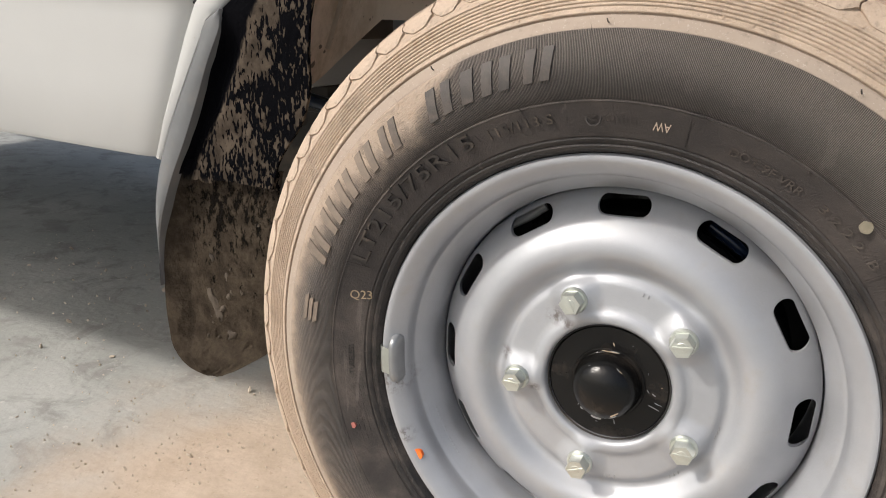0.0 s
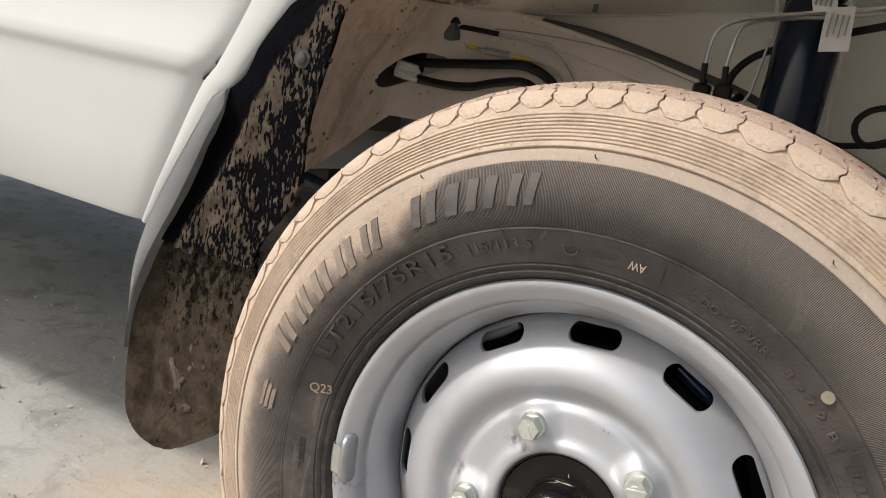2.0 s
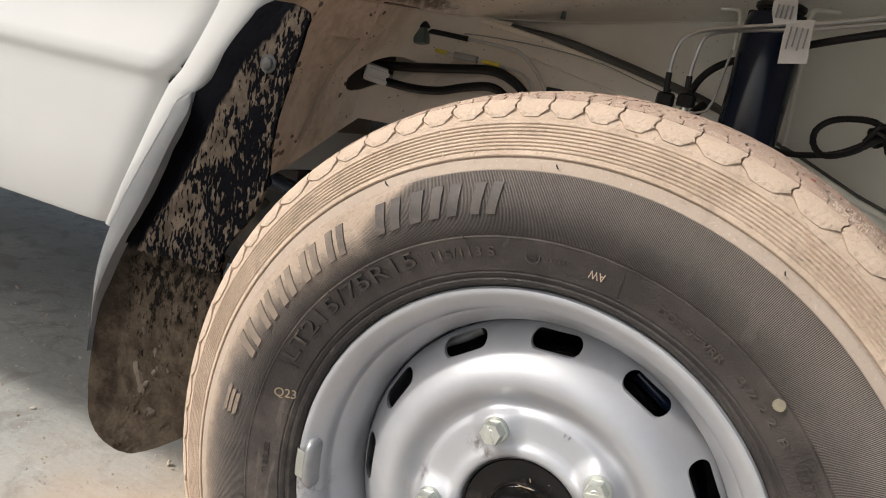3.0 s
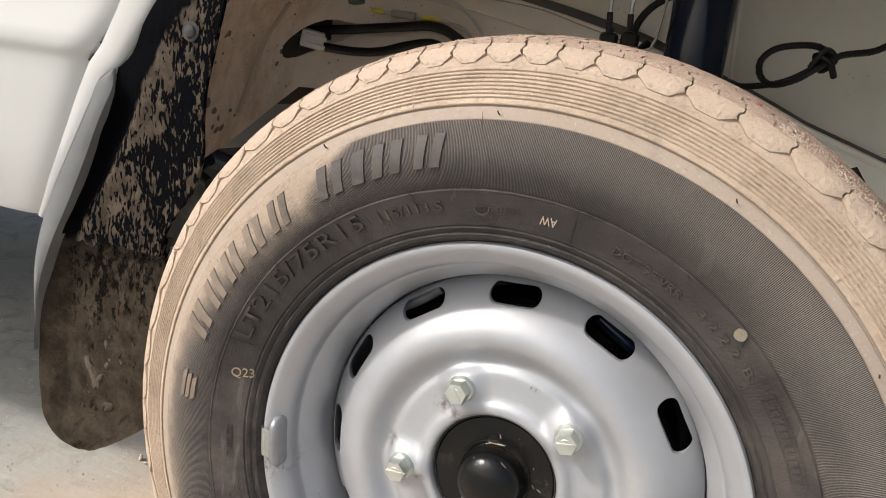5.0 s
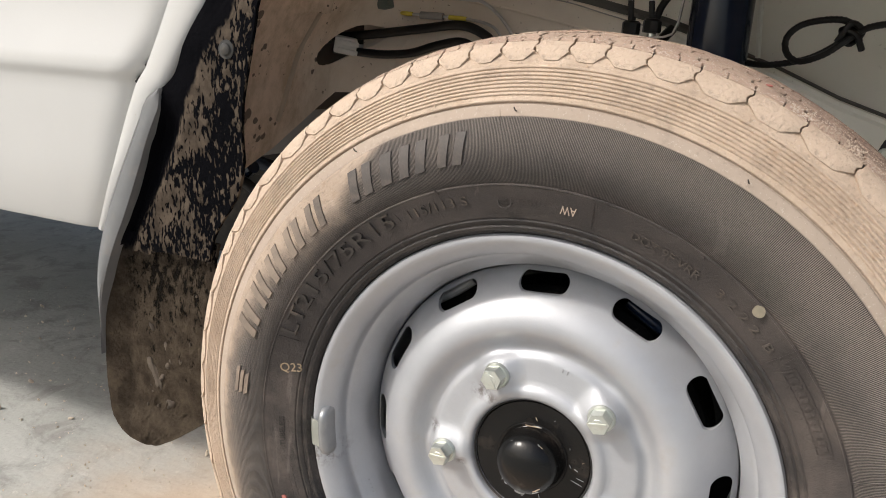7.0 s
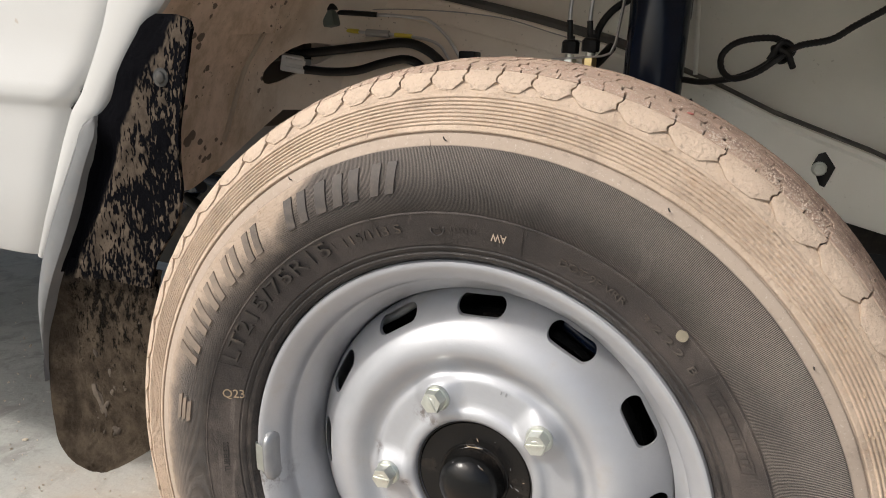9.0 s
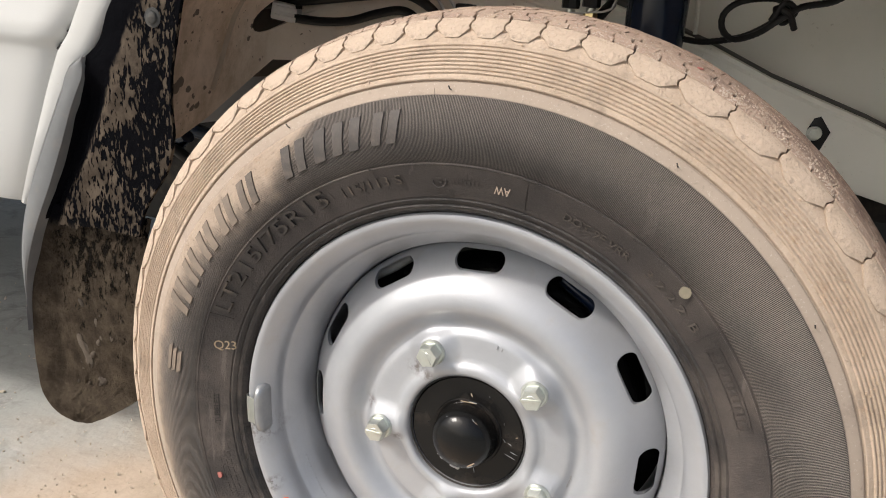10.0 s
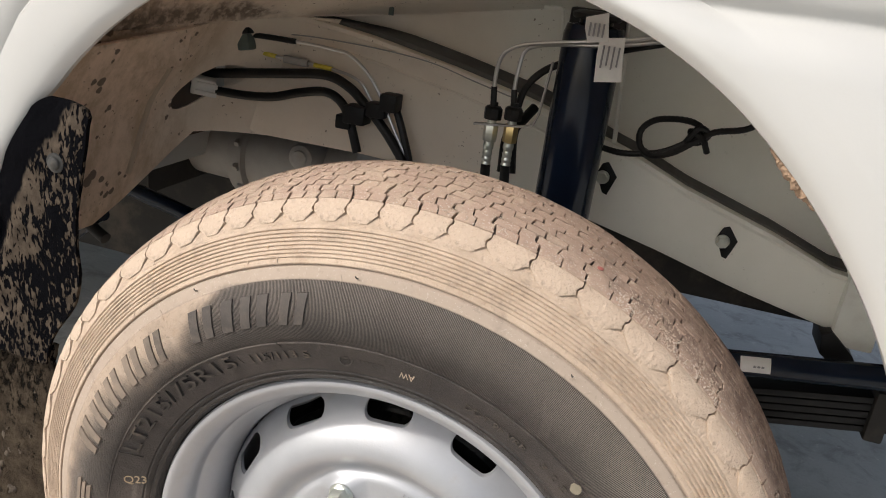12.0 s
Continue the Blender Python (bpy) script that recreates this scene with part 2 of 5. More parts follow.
def make_liner():
    m = Nodes("dusty_cream_underbody_paint")
    x, y, z = m.xyz()
    base = m.mix(m.step(m.noise(5, 4.0), 0.3, 0.7), (0.76, 0.675, 0.57), (0.82, 0.745, 0.64))
    base = m.mix(m.math("MULTIPLY", m.step(m.noise(22, 8.0, 0.7), 0.45, 0.75), 0.30), base, (0.62, 0.52, 0.42))
    base = m.mix(m.step(m.math("ADD", x, m.math("MULTIPLY_ADD", m.noise(6, 4.0), 0.1, -0.05)), -0.16, 0.04), base, m.mix(m.step(m.noise(8, 5.0), 0.3, 0.7), (0.79, 0.785, 0.715), (0.85, 0.845, 0.775)))
    front = m.step(m.math("ADD", y, m.math("MULTIPLY_ADD", m.noise(7, 6.0), 0.3, -0.15)), 0.16, 0.40, 1.0, 0.0)
    base = m.mix(m.math("MULTIPLY", front, 0.78), base, (0.86, 0.66, 0.52))
    back = m.step(m.math("ADD", x, m.math("MULTIPLY_ADD", m.noise(14, 6.0), 0.16, -0.08)), -0.36, -0.22, 1.0, 0.0)
    back = m.math("MULTIPLY", back, m.step(y, 0.26, 0.40, 1.0, 0.12))
    base = m.mix(m.math("MULTIPLY", back, m.step(m.noise(26, 9.0, 0.75, (1.0, 1.0, 0.6)), 0.38, 0.66, 0.25, 0.85)), base, (0.44, 0.32, 0.205))
    # thrown mud: a slanted streaky band on the roof and along the crease
    slant = m.math("ADD", m.math("MULTIPLY_ADD", x, 0.15, 0.04), y)
    slant = m.math("ADD", slant, m.math("MULTIPLY_ADD", m.noise(30, 8.0, 0.7), 0.16, -0.08))
    band = m.math("MULTIPLY", m.step(slant, 0.07, 0.13), m.step(slant, 0.17, 0.25, 1.0, 0.0))
    band = m.math("MULTIPLY", band, m.math("MULTIPLY", m.step(z, 0.775, 0.79), m.step(x, -0.20, -0.06, 1.0, 0.0)))
    rot = m.n.new("ShaderNodeMapping")
    rot.inputs["Rotation"].default_value = (0, 0, radians(28))
    m.l.new(m.co, rot.inputs["Vector"])
    keep, m.co = m.co, rot.outputs[0]
    smear = m.noise(60, 8.0, 0.7, (0.32, 1.0, 1.0))
    m.co = keep
    base = m.mix(m.math("MULTIPLY", band, m.step(smear, 0.42, 0.58, 0.12, 0.9)), base, (0.21, 0.145, 0.10))
    crease = m.math("SUBTRACT", z, m.math("MULTIPLY_ADD", y, 0.116, 0.757))
    crease = m.step(m.math("ABSOLUTE", m.math("ADD", crease, m.math("MULTIPLY_ADD", m.noise(40, 6.0), 0.03, -0.018))), 0.004, 0.017, 1.0, 0.0)
    crease = m.math("MULTIPLY", crease, m.step(m.math("ADD", x, m.math("MULTIPLY", m.noise(18, 4.0), 0.10)), -0.28, -0.24, 1.0, 0.0))
    base = m.mix(m.math("MULTIPLY", crease, m.step(m.noise(90, 8.0, 0.7), 0.40, 0.56, 0.35, 0.9)), base, (0.12, 0.083, 0.058))
    vor = m.n.new("ShaderNodeTexVoronoi")
    vor.inputs["Scale"].default_value = 60.0
    vor.inputs["Randomness"].default_value = 1.0
    m.l.new(m.co, vor.inputs["Vector"])
    size = m.math("MULTIPLY_ADD", m.noise(16, 4.0), 1.5, -0.66)
    spots = m.step(m.math("SUBTRACT", m.math("ADD", vor.outputs["Distance"], m.math("MULTIPLY_ADD", m.noise(90, 6.0, 0.7), 0.6, -0.30)), m.math("MULTIPLY", size, m.math("MULTIPLY_ADD", back, 0.9, 0.20))), 0.0, 0.05, 1.0, 0.0)
    spots = m.math("MULTIPLY", spots, m.step(y, 0.30, 0.38, 0.9, 0.0))
    base = m.mix(spots, base, (0.10, 0.068, 0.048))
    fleck = m.math("MULTIPLY", m.step(m.noise(230, 3.0, 0.5), 0.67, 0.70), m.math("MULTIPLY", m.step(m.noise(12, 3.0), 0.45, 0.62), m.step(x, -0.05, 0.15, 0.9, 0.25)))
    base = m.mix(fleck, base, (0.14, 0.10, 0.07))
    n = m.bump(m.noise(120, 6.0), 0.0004)
    return m.done(base, 0.55, 0.0, n)


def make_ground():
    m = Nodes("dusty_concrete")
    x, y, z = m.xyz()
    grey = m.mix(m.step(m.noise(2.2, 8.0), 0.3, 0.7), (0.34, 0.35, 0.33), (0.46, 0.465, 0.44))
    grey = m.mix(m.math("MULTIPLY", m.step(m.noise(11, 9.0, 0.68, None, 0.6), 0.46, 0.66), 0.75), grey, (0.25, 0.245, 0.228))
    grey = m.mix(m.math("MULTIPLY", m.step(m.noise(160, 5.0, 0.7), 0.52, 0.66), 0.30), grey, (0.30, 0.29, 0.265))
    grey = m.mix(m.math("MULTIPLY", m.step(m.noise(45, 6.0, 0.7), 0.58, 0.72), 0.5), grey, (0.64, 0.63, 0.59))
    # tan patch by the tyre; its reach towards -y is added for warm bounce
    dx = m.math("ADD", x, 0.30)
    dy = m.math("SUBTRACT", y, 0.16)
    dy = m.math("MAXIMUM", dy, m.math("MULTIPLY", dy, -0.5))
    far = m.math("SQRT", m.math("ADD", m.math("MULTIPLY", m.math("MULTIPLY", dx, dx), m.step(x, -0.3, 0.2, 1.0, 0.35)), m.math("MULTIPLY", m.math("MULTIPLY", dy, dy), 1.7)))
    far = m.math("ADD", far, m.math("MULTIPLY_ADD", m.noise(4.5, 8.0, 0.62), 0.5, -0.25))
    tawny = m.step(far, 0.30, 0.62, 1.0, 0.0)
    tan = m.mix(m.step(m.noise(18, 8.0, 0.7), 0.3, 0.7), (0.50, 0.40, 0.305), (0.62, 0.505, 0.40))
    tan = m.mix(m.math("MULTIPLY", m.step(m.noise(120, 4.0), 0.6, 0.7), 0.4), tan, (0.36, 0.27, 0.19))
    colour = m.mix(tawny, grey, tan)
    n = m.bump(m.noise(70, 8.0, 0.6), 0.0016)
    return m.done(colour, 0.88, 0.0, n)


def make_silver():
    m = Nodes("silver_painted_steel")
    fine = m.noise(420, 3.0)
    colour = m.mix(m.step(m.noise(14, 5.0), 0.3, 0.7), (0.375, 0.387, 0.410), (0.430, 0.442, 0.465))
    dust = m.math("MULTIPLY", m.step(m.noise(30, 8.0, 0.7), 0.52, 0.8), 0.35)
    colour = m.mix(dust, colour, (0.42, 0.37, 0.31))
    x, y, z = m.xyz()
    for px, pz, size in ((-0.052, 0.053, 0.013), (-0.040, 0.049, 0.009), (-0.095, 0.006, 0.010), (-0.064, -0.018, 0.008), (0.075, -0.055, 0.008), (-0.196, -0.036, 0.020), (-0.18, -0.09, 0.012)):
        gx, gz = m.math("SUBTRACT", x, px), m.math("SUBTRACT", z, pz)
        far = m.math("SQRT", m.math("ADD", m.math("MULTIPLY", gx, gx), m.math("MULTIPLY", gz, gz)))
        smudge = m.math("MULTIPLY", m.step(far, 0.0, size, 1.0, 0.0), m.step(m.noise(130, 5.0, 0.7), 0.44, 0.60))
        colour = m.mix(m.math("MULTIPLY", smudge, 0.75), colour, (0.11, 0.085, 0.07))
    rough = m.math("ADD", m.math("MULTIPLY_ADD", m.noise(25, 5.0), 0.12, 0.41), m.math("MULTIPLY", dust, 0.5))
    n = m.bump(fine, 0.00012, 1.0, m.bump(m.noise(22, 3.0), 0.0003, 0.35))
    return m.done(colour, rough, 0.45, n, 0.1)


def make_white():
    m = Nodes("white_body_paint")
    colour = m.mix(m.step(m.noise(3, 4.0), 0.3, 0.7), (0.45, 0.45, 0.435), (0.485, 0.485, 0.47))
    speck = m.math("MULTIPLY", m.step(m.noise(70, 4.0), 0.72, 0.76), 0.55)
    colour = m.mix(speck, colour, (0.34, 0.27, 0.2))
    film = m.math("MULTIPLY", m.step(m.noise(9, 8.0, 0.7), 0.5, 0.8), 0.10)
    colour = m.mix(film, colour, (0.55, 0.48, 0.40))
    return m.done(colour, 0.42, 0.0, m.bump(m.noise(500, 2.0), 0.00006), 0.35)


TYRE_MAT = make_mud_tyre()
FLAP_MAT = make_mud_flap()
LINER = make_liner()
GROUND = make_ground()
SILVER = make_silver()
WHITE = make_white()
RAIL = plain("pale_chassis_paint", (0.76, 0.77, 0.71), (0.82, 0.825, 0.765), 0.42, 0.0, 40, 0.0003, 0.1, 0.25)
RUBBER = plain("black_rubber", (0.006, 0.006, 0.0065), (0.010, 0.0098, 0.0098), 0.42, 0.0, 120, 0.0003, 0.0, 0.03, 0.35)
PLASTIC = plain("black_plastic", (0.008, 0.008, 0.009), (0.012, 0.012, 0.013), 0.5, 0.0, 160, 0.0002, 0.0, 0.0, 0.3)
GLOSS_BLACK = plain("glossy_black_paint", (0.005, 0.010, 0.022), (0.008, 0.014, 0.030), 0.17, 0.0, 90, 0.00003, 0.0, 0.0, 0.3)
HUB_BLACK = plain("scuffed_black_paint", (0.004, 0.004, 0.004), (0.008, 0.0078, 0.0078), 0.24, 0.0, 90, 0.0006, 0.0, 0.05, 0.32)
STRIP = plain("grey_edge_plastic", (0.13, 0.135, 0.138), (0.17, 0.175, 0.178), 0.42, 0.0, 80, 0.0002, 0.0, 0.15)
ZINC = plain("zinc_plated_steel", (0.60, 0.63, 0.58), (0.68, 0.70, 0.64), 0.33, 0.85, 150, 0.0002, 0.0, 0.12)
STEEL = plain("bare_steel_tube", (0.55, 0.55, 0.54), (0.63, 0.63, 0.62), 0.34, 0.9, 110, 0.0001)
BRASS = plain("brass", (0.66, 0.50, 0.22), (0.72, 0.56, 0.27), 0.32, 0.9, 110, 0.0001)
CAST = plain("grey_cast_housing", (0.36, 0.35, 0.33), (0.46, 0.45, 0.43), 0.55, 0.2, 60, 0.0006, 0.0, 0.35)
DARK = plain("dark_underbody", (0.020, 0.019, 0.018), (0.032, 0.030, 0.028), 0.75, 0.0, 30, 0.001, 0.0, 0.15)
# paler tan stands in for light catching the raised seam
SEAM = plain("dusty_lit_seam", (0.50, 0.41, 0.31), (0.60, 0.51, 0.40), 0.6, 0.0, 60, 0.0004, 0.0, 0.3)
JOINT = plain("joint_shade_grey", (0.085, 0.083, 0.078), (0.12, 0.117, 0.11), 0.8, 0.0, 40, 0.0003)
SCREW = plain("dark_grey_screw", (0.035, 0.035, 0.034), (0.06, 0.06, 0.057), 0.6, 0.0, 200, 0.0003, 0.0, 0.1, 0.15)
CAVITY = plain("brown_cavity", (0.085, 0.062, 0.045), (0.12, 0.09, 0.068), 0.8, 0.0, 40, 0.0005)
TAG = plain("white_paper", (0.74, 0.73, 0.71), (0.80, 0.79, 0.77), 0.7, 0.0, 90, 0.0001)
INK = plain("grey_ink", (0.26, 0.26, 0.27), (0.32, 0.32, 0.33), 0.7, 0.0, 90, 0.0)
CLEAR_WHITE = plain("white_plastic", (0.74, 0.73, 0.69), (0.82, 0.81, 0.77), 0.42, 0.0, 120, 0.0002)
YELLOW = plain("yellow_tape", (0.72, 0.60, 0.06), (0.78, 0.66, 0.10), 0.5, 0.0, 100, 0.0002)
GREEN = plain("green_grey_plug", (0.075, 0.105, 0.095), (0.11, 0.14, 0.125), 0.5, 0.0, 100, 0.0002)
ORANGE = plain("orange_paint", (0.95, 0.16, 0.02), (1.0, 0.20, 0.03), 0.5, 0.0, 400, 0.0002)
RED = plain("faded_red_paint", (0.33, 0.10, 0.085), (0.38, 0.14, 0.115), 0.6, 0.0, 400, 0.0002)
PALE = plain("pale_yellow_paint", (0.19, 0.168, 0.122), (0.25, 0.22, 0.158), 0.85, 0.0, 400, 0.0002, 0.0, 0.5)
CREAM_INK = plain("pale_stamped_paint", (0.52, 0.42, 0.33), (0.60, 0.50, 0.41), 0.7, 0.0, 300, 0.0002)
CAKE = plain("brown_caked_mud", (0.27, 0.185, 0.125), (0.36, 0.25, 0.17), 0.95, 0.0, 160, 0.002)
BLOCK = make_block_rubber()
CODE = plain("dusty_small_lettering", (0.060, 0.052, 0.046), (0.100, 0.086, 0.075), 0.7, 0.0, 160, 0.0003, 0.0, 0.3, 0.3)
STAMP = plain("worn_ochre_ink", (0.34, 0.265, 0.17), (0.50, 0.40, 0.27), 0.8, 0.0, 300, 0.0002)
LETTER = plain("rubbed_rubber", (0.032, 0.029, 0.027), (0.058, 0.051, 0.046), 0.5, 0.0, 120, 0.0004, 0.0, 0.35, 0.4)
LEAD = plain("dull_lead", (0.33, 0.34, 0.35), (0.40, 0.41, 0.42), 0.42, 0.7, 140, 0.0003)
GRIT = plain("pale_dry_grit", (0.44, 0.35, 0.275), (0.60, 0.51, 0.43), 0.9, 0.0, 200, 0.001)
CLOD = plain("dark_brown_mud", (0.055, 0.043, 0.032), (0.095, 0.075, 0.056), 0.95, 0.0, 160, 0.002)
CLAY = plain("caked_mud", MUD, (0.58, 0.44, 0.30), 0.95, 0.0, 120, 0.0015)
STONE = plain("pale_gravel", (0.50, 0.42, 0.33), (0.62, 0.54, 0.44), 0.9, 0.0, 90, 0.001)


# ---- mesh helpers ----
def part(name, bm, material, parent=None, label="", loc=(0, 0, 0), sharp=35, recalc=True):
    if recalc:
        bmesh.ops.recalc_face_normals(bm, faces=bm.faces)
    me = bpy.data.meshes.new(name)
    bm.to_mesh(me)
    bm.free()
    for p in me.polygons:
        p.use_smooth = True
    me.set_sharp_from_angle(angle=radians(sharp))
    me.materials.append(material)
    ob = new(name, me)
    ob.location = loc
    ob.parent = parent
    return tagged(ob, label)


def lathe(profile, n=180, a0=0.0, a1=360.0, bm=None):
    """Turns (radius, y) round the y axis."""
    bm = bm or bmesh.new()
    full = a1 - a0 >= 360
    count = n if full else n + 1
    rings = []
    for k in range(count):
        a = radians(a0 + (a1 - a0) * k / n)
        rings.append([bm.verts.new((r * math.cos(a), y, r * math.sin(a))) for r, y in profile])
    for k in range(n):
        p, q = rings[k], rings[(k + 1) % count]
        for i in range(len(profile) - 1):
            bm.faces.new((p[i], p[i + 1], q[i + 1], q[i]))
    return bm


def spline(points, step=6):
    """A smooth run through points."""
    pts = [Vector(p) for p in points]
    pts = [2 * pts[0] - pts[1], *pts, 2 * pts[-1] - pts[-2]]
    out = []
    for k in range(1, len(pts) - 2):
        a, b, c, d = pts[k - 1:k + 3]
        for s in range(step):
            t = s / step
            out.append(0.5 * (2 * b + (c - a) * t + (2 * a - 5 * b + 4 * c - d) * t * t + (3 * b - a - 3 * c + d) * t ** 3))
    out.append(pts[-2])
    return out


def tube(points, radius, seg=12, step=6, ridge=0.0, bm=None):
    bm = bm or bmesh.new()
    run = spline(points, step) if step > 1 else [Vector(p) for p in points]
    if ridge:
        fine = []
        for a, b in zip(run, run[1:]):
            n = max(1, int((b - a).length / 0.0018))
            fine += [a.lerp(b, k / n) for k in range(n)]
        run = fine + [run[-1]]
    side = Vector((0, 1, 0))
    rings = []
    for k, p in enumerate(run):
        d = (run[min(k + 1, len(run) - 1)] - run[max(k - 1, 0)]).normalized()
        side = (side - d * side.dot(d)).normalized()
        up = d.cross(side)
        r = radius + (ridge if k % 2 else 0)
        rings.append([bm.verts.new(p + r * (math.cos(2 * math.pi * i / seg) * side + math.sin(2 * math.pi * i / seg) * up)) for i in range(seg)])
    for a, b in zip(rings, rings[1:]):
        for i in range(seg):
            bm.faces.new((a[i], a[(i + 1) % seg], b[(i + 1) % seg], b[i]))
    bm.faces.new(rings[0][::-1])
    bm.faces.new(rings[-1])
    return bm


def prism(outline, y0, y1, bevel=0.0, bm=None):
    """A plate with an (x, z) outline between two depths."""
    own = bmesh.new()
    front = [own.verts.new((x, y0, z)) for x, z in outline]
    back = [own.verts.new((x, y1, z)) for x, z in outline]
    own.faces.new(front)
    own.faces.new(back[::-1])
    n = len(outline)
    for i in range(n):
        own.faces.new((front[i], back[i], back[(i + 1) % n], front[(i + 1) % n]))
    if bevel:
        bmesh.ops.bevel(own, geom=list(own.edges), offset=bevel, segments=2, profile=0.6, affect="EDGES")
    if bm is None:
        return own
    me = bpy.data.meshes.new("tmp")
    own.to_mesh(me)
    own.free()
    bm.from_mesh(me)
    bpy.data.meshes.remove(me)
    return bm


def block(lo, hi, bevel=0.002, m=None):
    bm = bmesh.new()
    bmesh.ops.create_cube(bm, size=1.0)
    for v in bm.verts:
        v.co = [lo[i] + (v.co[i] + 0.5) * (hi[i] - lo[i]) for i in range(3)]
    if bevel:
        bmesh.ops.bevel(bm, geom=list(bm.edges), offset=bevel, segments=2, profile=0.6, affect="EDGES")
    if m:
        bm.transform(m)
    return bm


def loft(rows):
    """A sheet through rows of points of equal length."""
    bm = bmesh.new()
    vs = [[bm.verts.new(p) for p in row] for row in rows]
    for a, b in zip(vs, vs[1:]):
        for i in range(len(a) - 1):
            bm.faces.new((a[i], a[i + 1], b[i + 1], b[i]))
    return bm


def thicken(bm, depth):
    """Gives a sheet a back and edges."""
    bmesh.ops.recalc_face_normals(bm, faces=bm.faces)
    bm.normal_update()
    front, rims = list(bm.faces), [e for e in bm.edges if len(e.link_faces) == 1]
    twin = {v: bm.verts.new(v.co - v.normal * depth) for v in list(bm.verts)}
    for f in front:
        bm.faces.new([twin[v] for v in reversed(f.verts)])
    for e in rims:
        a, c = e.verts
        bm.faces.new((a, c, twin[c], twin[a]))
    return bm


def carve(bm, cutter):
    """bm less cutter."""
    bmesh.ops.recalc_face_normals(bm, faces=bm.faces)
    bmesh.ops.recalc_face_normals(cutter, faces=cutter.faces)
    obs = []
    for one in (bm, cutter):
        me = bpy.data.meshes.new("tmp")
        one.to_mesh(me)
        one.free()
        obs.append(new("tmp", me))
    mod = obs[0].modifiers.new("cut", "BOOLEAN")
    mod.operation, mod.solver, mod.object = "DIFFERENCE", "EXACT", obs[1]
    done = bmesh.new()
    done.from_mesh(obs[0].evaluated_get(bpy.context.evaluated_depsgraph_get()).to_mesh())
    for ob in obs:
        me = ob.data
        bpy.data.objects.remove(ob)
        bpy.data.meshes.remove(me)
    return done


def curve(points, x):
    """Straight-line interpolation in a list of (x, value)."""
    return float(np.interp(x, [p[0] for p in points], [p[1] for p in points]))


def flow(points, x):
    """Smooth interpolation in a list of (x, value)."""
    xs, vs = [p[0] for p in points], [p[1] for p in points]
    x = min(max(x, xs[0]), xs[-1])
    slope = np.gradient(vs, xs)
    k = min(max(int(np.searchsorted(xs, x)) - 1, 0), len(xs) - 2)
    h = xs[k + 1] - xs[k]
    t = (x - xs[k]) / h
    return float((2 * t ** 3 - 3 * t * t + 1) * vs[k] + (t ** 3 - 2 * t * t + t) * h * slope[k] + (3 * t * t - 2 * t ** 3) * vs[k + 1] + (t ** 3 - t * t) * h * slope[k + 1])


def lettering(text, size):
    """The flat outline of a text, as a bmesh, with its width."""
    cu = bpy.data.curves.new("tmp", "FONT")
    cu.body, cu.size, cu.extrude, cu.resolution_u = text, size, 0.0, 3
    ob = new("tmp", cu)
    bpy.context.view_layer.update()
    bm = bmesh.new()
    bm.from_mesh(ob.evaluated_get(bpy.context.evaluated_depsgraph_get()).to_mesh())
    bpy.data.objects.remove(ob)
    bpy.data.curves.remove(cu)
    bmesh.ops.dissolve_limit(bm, angle_limit=0.001, verts=bm.verts, edges=bm.edges)
    return bm, max(v.co.x for v in bm.verts), min(v.co.x for v in bm.verts)


# ---- the ground ----
def build_ground():
    bm = bmesh.new()
    xs = [-400, -60, -12, -4, *[-2.4 + 0.12 * k for k in range(36)], 4, 12, 60, 400]
    ys = [-400, -60, -12, -4, *[-1.6 + 0.12 * k for k in range(36)], 5, 12, 60, 400]
    vs = [[bm.verts.new((x, y, 0.004 * noise.noise(Vector((x * 3, y * 3, 0.3))) - 0.013 if abs(x) < 3 and abs(y) < 3.5 else -0.013)) for x in xs] for y in ys]
    for a, b in zip(vs, vs[1:]):
        for i in range(len(xs) - 1):
            bm.faces.new((a[i], a[i + 1], b[i + 1], b[i]))
    tagged(part("ground", bm, GROUND), "dusty grey concrete yard with a tan patch by the tyre", "ground", kind="structure")
    rng = random.Random(4)
    bm = bmesh.new()
    for k in range(900):
        if k >= 420:
            x, y, s = rng.gauss(-0.55, 0.22), rng.gauss(0.08, 0.16), rng.uniform(0.0006, 0.0019)
        else:
            x, y, s = rng.uniform(-1.7, -0.15), rng.uniform(-0.15, 0.9), rng.uniform(0.0008, 0.0028) * rng.choice((1, 1, 1, 1, 1, 1.9))
        bmesh.ops.create_icosphere(bm, subdivisions=1, radius=s, matrix=Matrix.Translation((x, y, s * 0.4 - 0.012)) @ Euler([rng.uniform(0, 6) for _ in "xyz"]).to_matrix().to_4x4() @ Matrix.Diagonal((1.5, 1, 0.6, 1)))
    tagged(part("gravel", bm, STONE), "pale grit and small stones scattered on the concrete", "gravel", kind="stuff")


build_ground()

# ---- the van ----
HUB = Vector((0, 0, 0.345))
van = tagged(new("van"), "white van with a silver steel wheel and muddy tyre", "van")

ARCH_C, ARCH_R = (-0.010, 0.495), 0.392


def arch_edge():
    """The lower edge of the arch, from the sill round to the front, as (x, z)."""
    pts = [(-0.474, 0.487), (-0.459, 0.523), (-0.442, 0.557), (-0.418, 0.603), (-0.405, 0.628), (-0.387, 0.641), (-0.366, 0.674), (-0.347, 0.702), (-0.333, 0.722)]
    a = 141.0
    while a > -8:
        pts.append((ARCH_C[0] + ARCH_R * math.cos(radians(a)), ARCH_C[1] + ARCH_R * math.sin(radians(a))))
        a -= 3.0
    return pts


